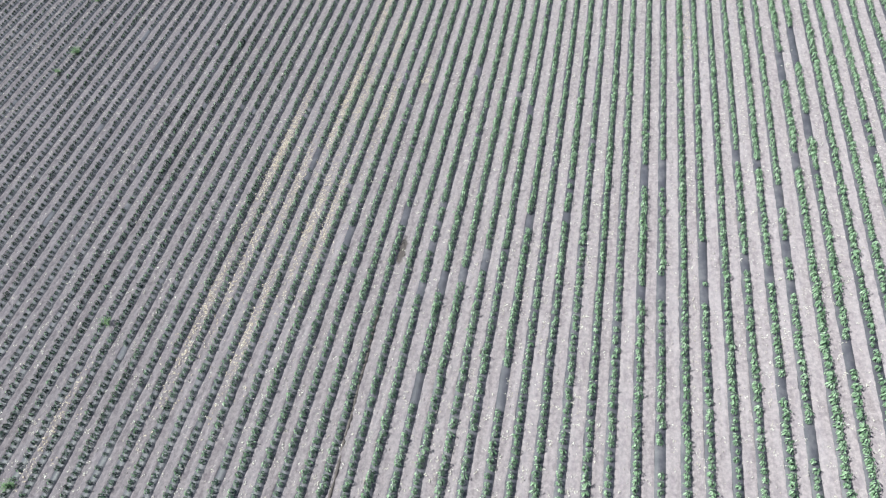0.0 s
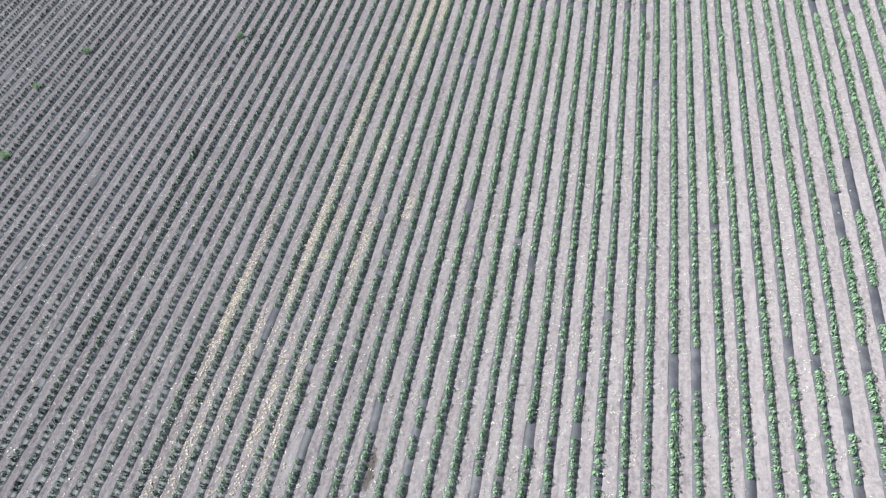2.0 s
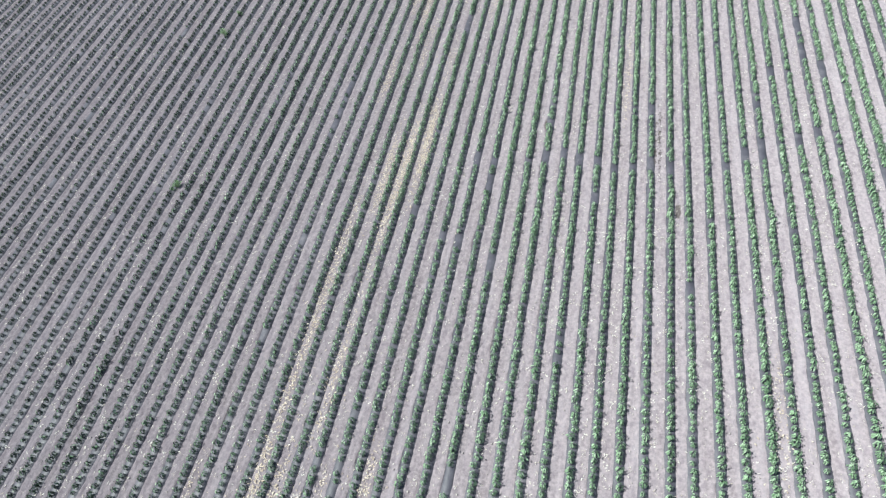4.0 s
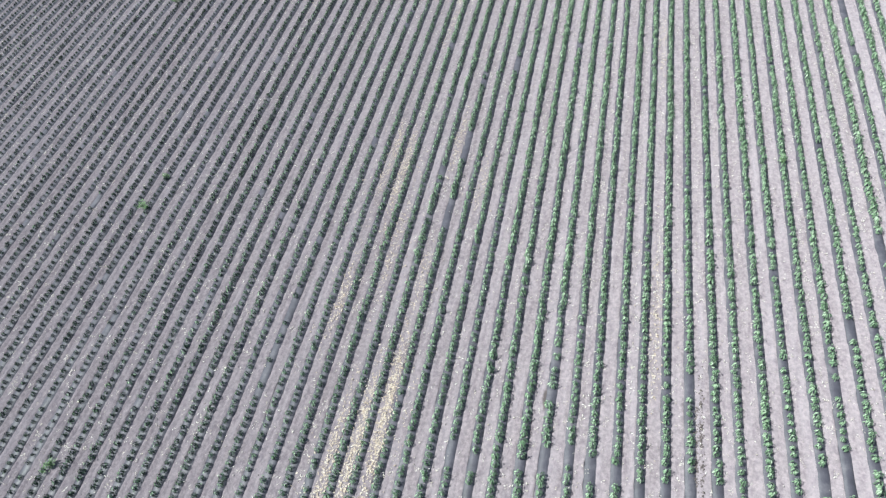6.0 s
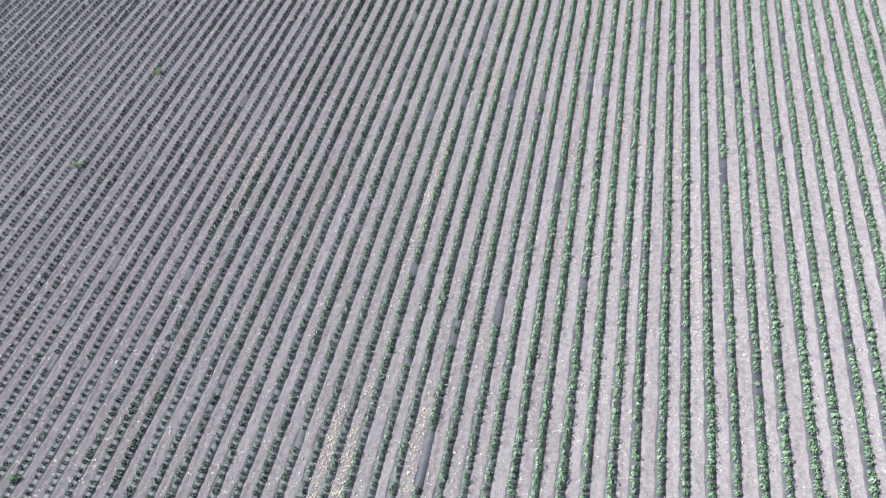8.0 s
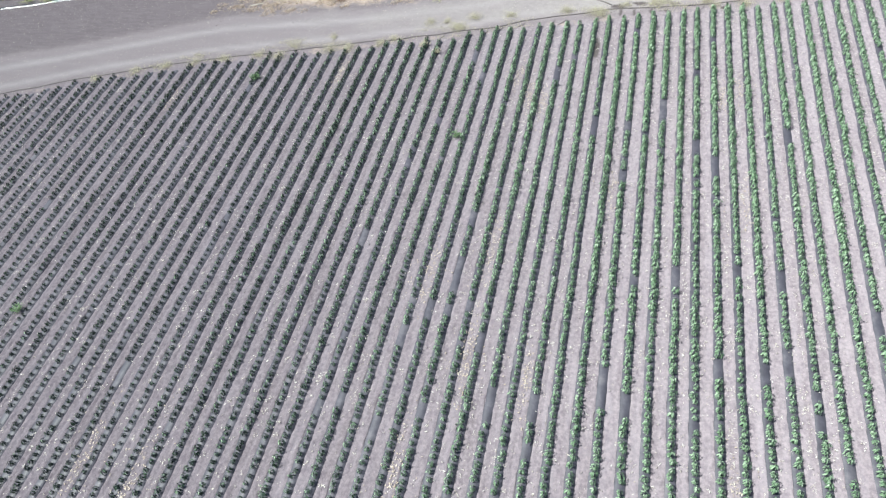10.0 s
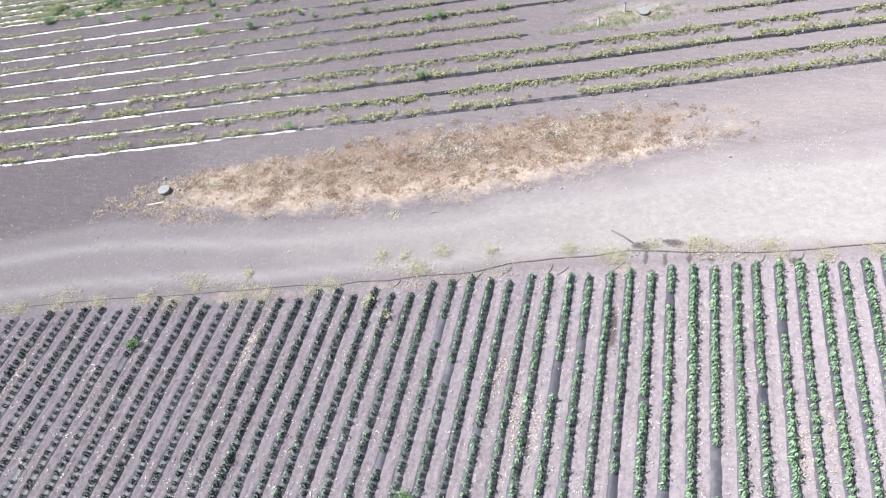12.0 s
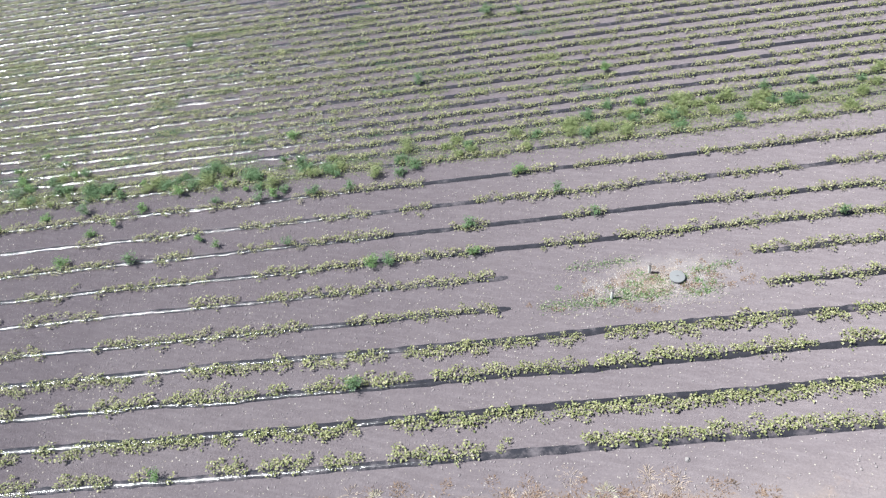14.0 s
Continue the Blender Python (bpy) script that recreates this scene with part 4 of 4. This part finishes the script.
def lane_points(lane, y, spread):
    """Points in the aisles: lane -3.5 lies between the rows -4 and -3."""
    return np.column_stack([ROW_X + ROW_STEP * lane + row_bend(y) + np.clip(rng.normal(0, spread, len(lane)), -0.29, 0.29), y])


def flakes(name, xy, z, length, slim, material, label, category):
    """Dry bits lying flat on the soil."""
    n = len(xy)
    az, size = rng.uniform(0, 6.283, n), rng.uniform(*length, n)
    way = np.column_stack([np.cos(az), np.sin(az), rng.uniform(0, 0.25, n)])
    return tagged(leaf_mesh(name, leaf_set(rng, np.column_stack([xy, np.full(n, z)]), way, size, size * rng.uniform(*slim, n), 0.02, 0.1), material), label, category, kind="stuff")


# each aisle carries its own amount of litter, in clumps
amount = {i: rng.uniform(0.25, 1.0) for i in range(-64, 20)}
for i in (-2, -4, -5, -7, 3, 6):
    amount[i] = 1.5
pts = []
for i, a in amount.items():
    y = rng.uniform(-2, 140, int(430 * a))
    lanes = lane_points(np.full(len(y), i + 0.5), y, 0.15)
    pts.append(lanes[(y < field_edge(lanes[:, 0]) - 0.2) & (lanes[:, 0] > np.interp(y, [-8, 6, 49, 200], [-34, -38, -66, -88]))])
pts = np.concatenate(pts)
per = rng.integers(1, 6, len(pts))
pts = np.repeat(pts, per, axis=0) + rng.normal(0, 0.06, (int(per.sum()), 2)) * rng.uniform(0.4, 1.6, (int(per.sum()), 1))
flakes("leaf_litter", pts[::2], 0.07, (0.04, 0.11), (0.2, 0.55), LITTER, "pale dried leaf litter on the soil", "litter")
flakes("bleached_bits", pts[1::2], 0.072, (0.05, 0.15), (0.12, 0.35), BLEACHED, "bleached stalks scattered on the soil", "litter")
# straw in long patches: aisle, middle, half length and amount
STREAKS = ((-21.5, 32, 4, 500), (-20.5, 22, 5, 420), (-21.5, 17, 4, 420), (-18.5, 34, 4, 500), (-17.5, 25, 4, 450), (-18.5, 17, 4, 420), (-19.5, 27, 4, 420), (-26.5, 10, 3, 200), (-16.5, 23, 3, 250), (-17.5, 36, 3, 350),
           (-15.5, 62, 3, 420), (-16.5, 54, 4, 450), (-18.5, 50, 4, 380), (-18.5, 44, 4, 420), (-18.5, 37, 3, 300), (-21.5, 29, 4, 400), (-16.5, 27, 3, 250), (-15.5, 35, 3, 350), (-13.5, 38.5, 1.2, 120), (-16.5, 43, 3, 300),
           (3.5, 44, 2.5, 130), (-16.4, 59, 3, 620), (-15.4, 60, 3, 620), (-17.4, 58, 3, 520), (-18.5, 77, 3, 420), (-19.5, 78, 3, 320), (-19.5, 67, 2.5, 260), (-3.5, 90, 3, 160), (-3.5, 68, 4, 260),
           (-17.5, 71, 3, 220), (-15.5, 69, 2, 160), (-15.5, 80, 2.5, 200), (-13.5, 76, 2, 130), (-18.5, 94, 3, 160), (-15.5, 128, 1.5, 140), (-3.5, 120, 2, 100), (-16.5, 115, 2, 140), (-4.5, 102, 3, 160),
           (-18.5, 100, 2.5, 220), (-19.5, 113, 2, 140), (-33.5, 99.6, 2, 130), (-16.5, 108, 2, 160), (-13.5, 107, 1.5, 120), (-30.5, 98, 3, 180), (-10.5, 120, 1.5, 80), (-17.5, 131, 1.2, 120), (-16.5, 129, 1.2, 120),
           (-3.5, 130, 1.6, 110), (-4.5, 129.7, 1.6, 130), (-30.5, 130.6, 1.5, 160), (-42.5, 126.6, 1.2, 90))
straw = np.concatenate([lane_points(lane + np.where(rng.uniform(0, 1, m) < 0.12, rng.integers(-1, 2, m), 0), y0 + rng.normal(0, half * 0.7, m), 0.16) for lane, y0, half, m in STREAKS])
flakes("straw_patches", straw, 0.072, (0.05, 0.17), (0.15, 0.5), AISLE_STRAW, "pinkish straw spread in patches along the aisles", "straw")
# litter over the track and the second field
n = 26000
x, y = rng.uniform(-70, 10, n), rng.uniform(125, 192, n)
k = y > field_edge(x) + 0.3
x, y = x[k], y[k]
n = len(x)
az, size = rng.uniform(0, 6.283, n), rng.uniform(0.03, 0.1, n)
way = np.column_stack([np.cos(az), np.sin(az), rng.uniform(0, 0.25, n)])
tagged(leaf_mesh("scattered_litter", leaf_set(rng, np.column_stack([x, y, np.full(n, 0.006)]), way, size, size * rng.uniform(0.3, 0.8, n), 0.02, 0.1), LITTER), "pale dried bits scattered on bare soil", "litter", kind="stuff")

OCTA = np.array([[1, 0, 0], [0, 1, 0], [-1, 0, 0], [0, -1, 0], [0, 0, 0.8], [0, 0, -0.3]])
OCTA_FACES = np.array([[0, 1, 4], [1, 2, 4], [2, 3, 4], [3, 0, 4], [1, 0, 5], [2, 1, 5], [3, 2, 5], [0, 3, 5]])


def clods(name, xy, size, material, label):
    n = len(xy)
    v = OCTA[None] * (1 + rng.uniform(-0.35, 0.35, (n, 6, 3))) * size[:, None, None]
    c, s = np.cos(rng.uniform(0, 6.283, n))[:, None], np.sin(rng.uniform(0, 6.283, n))[:, None]
    v = np.stack([v[..., 0] * c - v[..., 1] * s, v[..., 0] * s + v[..., 1] * c, v[..., 2]], -1)
    v[..., :2] += xy[:, None, :]
    v[..., 2] += np.where(xy[:, 1] < field_edge(xy[:, 0]), 0.03, 0.0)[:, None]
    f = (np.arange(n)[:, None, None] * 6 + OCTA_FACES[None]).reshape(-1, 3)
    return tagged(solid(name, v.reshape(-1, 3), f, material), label, "soil clods", kind="stuff")


n = 90000
x, y = rng.uniform(-72, 14, n), rng.uniform(0, 192, n)
frac = ((x - ROW_X - row_bend(y)) / ROW_STEP) % 1.0
k = np.where(y < field_edge(x), (frac > 0.28) & (frac < 0.72), (y > field_edge(x) + 11) | (rng.uniform(0, 1, n) < 0.12)) & ((y > 120) | (rng.uniform(0, 1, n) < 0.35))
clods("soil_clods", np.column_stack([x, y])[k], rng.uniform(0.02, 0.055, int(k.sum())), CLOD, "small dry clods of soil")
wet = [np.column_stack([rng.normal(cx, rx, m), rng.normal(cy, ry, m)]) for cx, cy, rx, ry, m in ((-0.66, 61.3, 0.1, 1.6, 420), (-12.45, 134.4, 0.12, 0.7, 60), (-11.1, 22.7, 0.12, 0.6, 40), (-11.3, 140.1, 0.45, 0.2, 24), (-9.7, 140.4, 0.5, 0.2, 24),
                                                                                                   (-11.4, 139.2, 0.25, 0.35, 16), (-8.6, 139.5, 0.5, 0.3, 20), (-3.6, 140.0, 0.2, 0.25, 20))]
wet.append(np.column_stack([rng.normal(-44.5, 1.8, 70), rng.normal(139.6, 1.7, 70)]))
wet = np.concatenate(wet)
clods("damp_soil_clods", wet, rng.uniform(0.02, 0.06, len(wet)), DARK_CLOD, "dark damp clods of soil")

# ---- hoses, wells, posts and stones ----
HOSE = [(-100, 113.5), (-75, 121.2), (-62.4, 125.2), (-53.8, 128.5), (-46.2, 130.9), (-43.1, 131.7), (-38.6, 132.7), (-34.8, 133.6), (-30.8, 134.5), (-26.9, 135.3), (-24.1, 136.0), (-20.8, 136.8), (-19.2, 137.4), (-17.4, 138.1),
        (-15.8, 138.6), (-13.8, 139.0), (-12.0, 139.5), (-9.5, 139.8), (-7.8, 140.0), (-4.9, 140.4), (-3.1, 140.8), (-1.5, 141.2), (8, 143.0), (30, 147.5)]
hx = np.arange(-100, 30, 0.8)
hy = np.interp(hx, [p[0] for p in HOSE], [p[1] for p in HOSE]) + 0.05 * smooth_noise(rng, len(hx), 2)
tagged(part("irrigation_hose", tube([(a, b, 0.035) for a, b in zip(hx, hy)], 0.036, 8), PIPE, smooth=True), "long dark irrigation hose lying along the field edge", "hose")


def feeder(x, y, dx, dy, r=0.016):
    ob = part("feeder_hose", tube([(x, y, 0.03), (x + dx * 0.5 + 0.08, y + dy * 0.5, 0.04), (x + dx, y + dy, 0.025)], [r, r * 1.4, r], 6), PIPE, smooth=True)
    return tagged(ob, "short dark hose from the main hose to a row", "hose", "feeder hoses")


for x, y, dx, dy in ((-12.6, 138.2, 0.5, 0.7), (-15.6, 137.4, 0.55, 0.65), (-16.2, 137.3, 0.3, 0.8), (-18.6, 137.0, 0.5, 0.6), (-20.2, 136.4, 0.6, 0.7), (-21.2, 135.9, 0.4, 0.6), (-24.4, 135.3, 0.3, 0.6), (-5.4, 139.5, 0.4, 0.7), (-3.4, 140.0, 0.3, 0.6)):
    feeder(x, y, dx, dy)

# a low ridge of raked-up soil along one aisle
ry = np.arange(6.5, 19.0, 0.35)
rb = tube([(-11.35 + 0.03 * (18 - b) + 0.02 * math.sin(b * 2.1), b, 0.02) for b in ry], [0.07 + 0.02 * math.sin(b * 5.3) for b in ry], 7)
tagged(part("soil_ridge", rb, DARK_CLOD, smooth=True), "narrow dark ridge of raked soil in an aisle", "soil ridge")


feeder(-13.0, 140.95, 1.25, -0.8, 0.045)


def well(x, y, height, label):
    """A round concrete well ring with a flat lid."""
    ob = thing("well", pose(x, y, 0), label, "well", "irrigation wells")
    part("ring", lathe([(0.37, -0.02), (0.37, height - 0.06), (0.36, height - 0.04), (0.33, height - 0.04)], 32), CONCRETE, ob, smooth=False)
    lid = part("lid", lathe([(0.33, height - 0.04), (0.385, height - 0.03), (0.4, height - 0.02), (0.4, height + 0.015), (0.385, height + 0.03), (0.15, height + 0.04), (0.0005, height + 0.042)], 36), LID, ob, "flat grey round lid")
    part("handle", tube([(-0.08, 0, height + 0.03), (-0.07, 0, height + 0.07), (0.07, 0, height + 0.07), (0.08, 0, height + 0.03)], 0.008, 6), PIPE, lid)
    return ob


well(-42.05, 140.85, 0.24, "low round concrete well with a grey lid on the verge")
well(-12.35, 162.85, 0.17, "low round concrete well with a grey lid in the vine field")


def standpipe(x, y, height, lean):
    ob = thing("standpipe", pose(x, y, 0, lean, -lean, 0), "short white irrigation standpipe in the vine field", "standpipe", "standpipes")
    part("pipe", lathe([(0.08, -0.02), (0.08, height), (0.068, height), (0.068, height - 0.02)], 18), POST, ob)
    part("cap", lathe([(0.086, height - 0.02), (0.086, height + 0.025), (0.06, height + 0.045), (0.001, height + 0.05)], 18), PIPE, ob, "dark cap")
    return ob


standpipe(-13.75, 163.05, 0.75, 3)
standpipe(-15.55, 161.1, 0.66, -2)

bm = bmesh.new()
bmesh.ops.create_cube(bm, size=1)
bmesh.ops.scale(bm, vec=(1.1, 0.11, 0.05), verts=bm.verts)
bmesh.ops.bevel(bm, geom=bm.edges[:], offset=0.008, segments=1)
ob = part("plank", bm, WOOD)
ob.matrix_world = pose(-42.15, 139.75, 0.026, 0, 0, 21)
tagged(ob, "bleached wooden plank lying beside the well", "plank")
ob = part("stick", tube([(-23.75, 140.95, 0.02), (-23.4, 141.15, 0.05), (-23.15, 141.2, 0.02)], [0.015, 0.025, 0.012], 6), STONE)
tagged(ob, "grey broken stick on the track", "stick")
for k, (x, y, s) in enumerate(((-42.7, 142.0, 0.14), (-41.1, 141.1, 0.13), (-16.2, 143.9, 0.1), (-27.7, 137.0, 0.07), (-24.7, 136.9, 0.08), (-16.4, 147.5, 0.12), (-11.7, 153.0, 0.13), (-41.9, 139.1, 0.1), (-9.0, 151.2, 0.13), (-6.6, 147.6, 0.12))):
    ob = part("stone", rough_stone(s, k), STONE)
    ob.matrix_world = pose(x, y, 0, 0, 0, 40 * k)
    tagged(ob, "small pale stone lying on the soil", "stone", "loose stones")
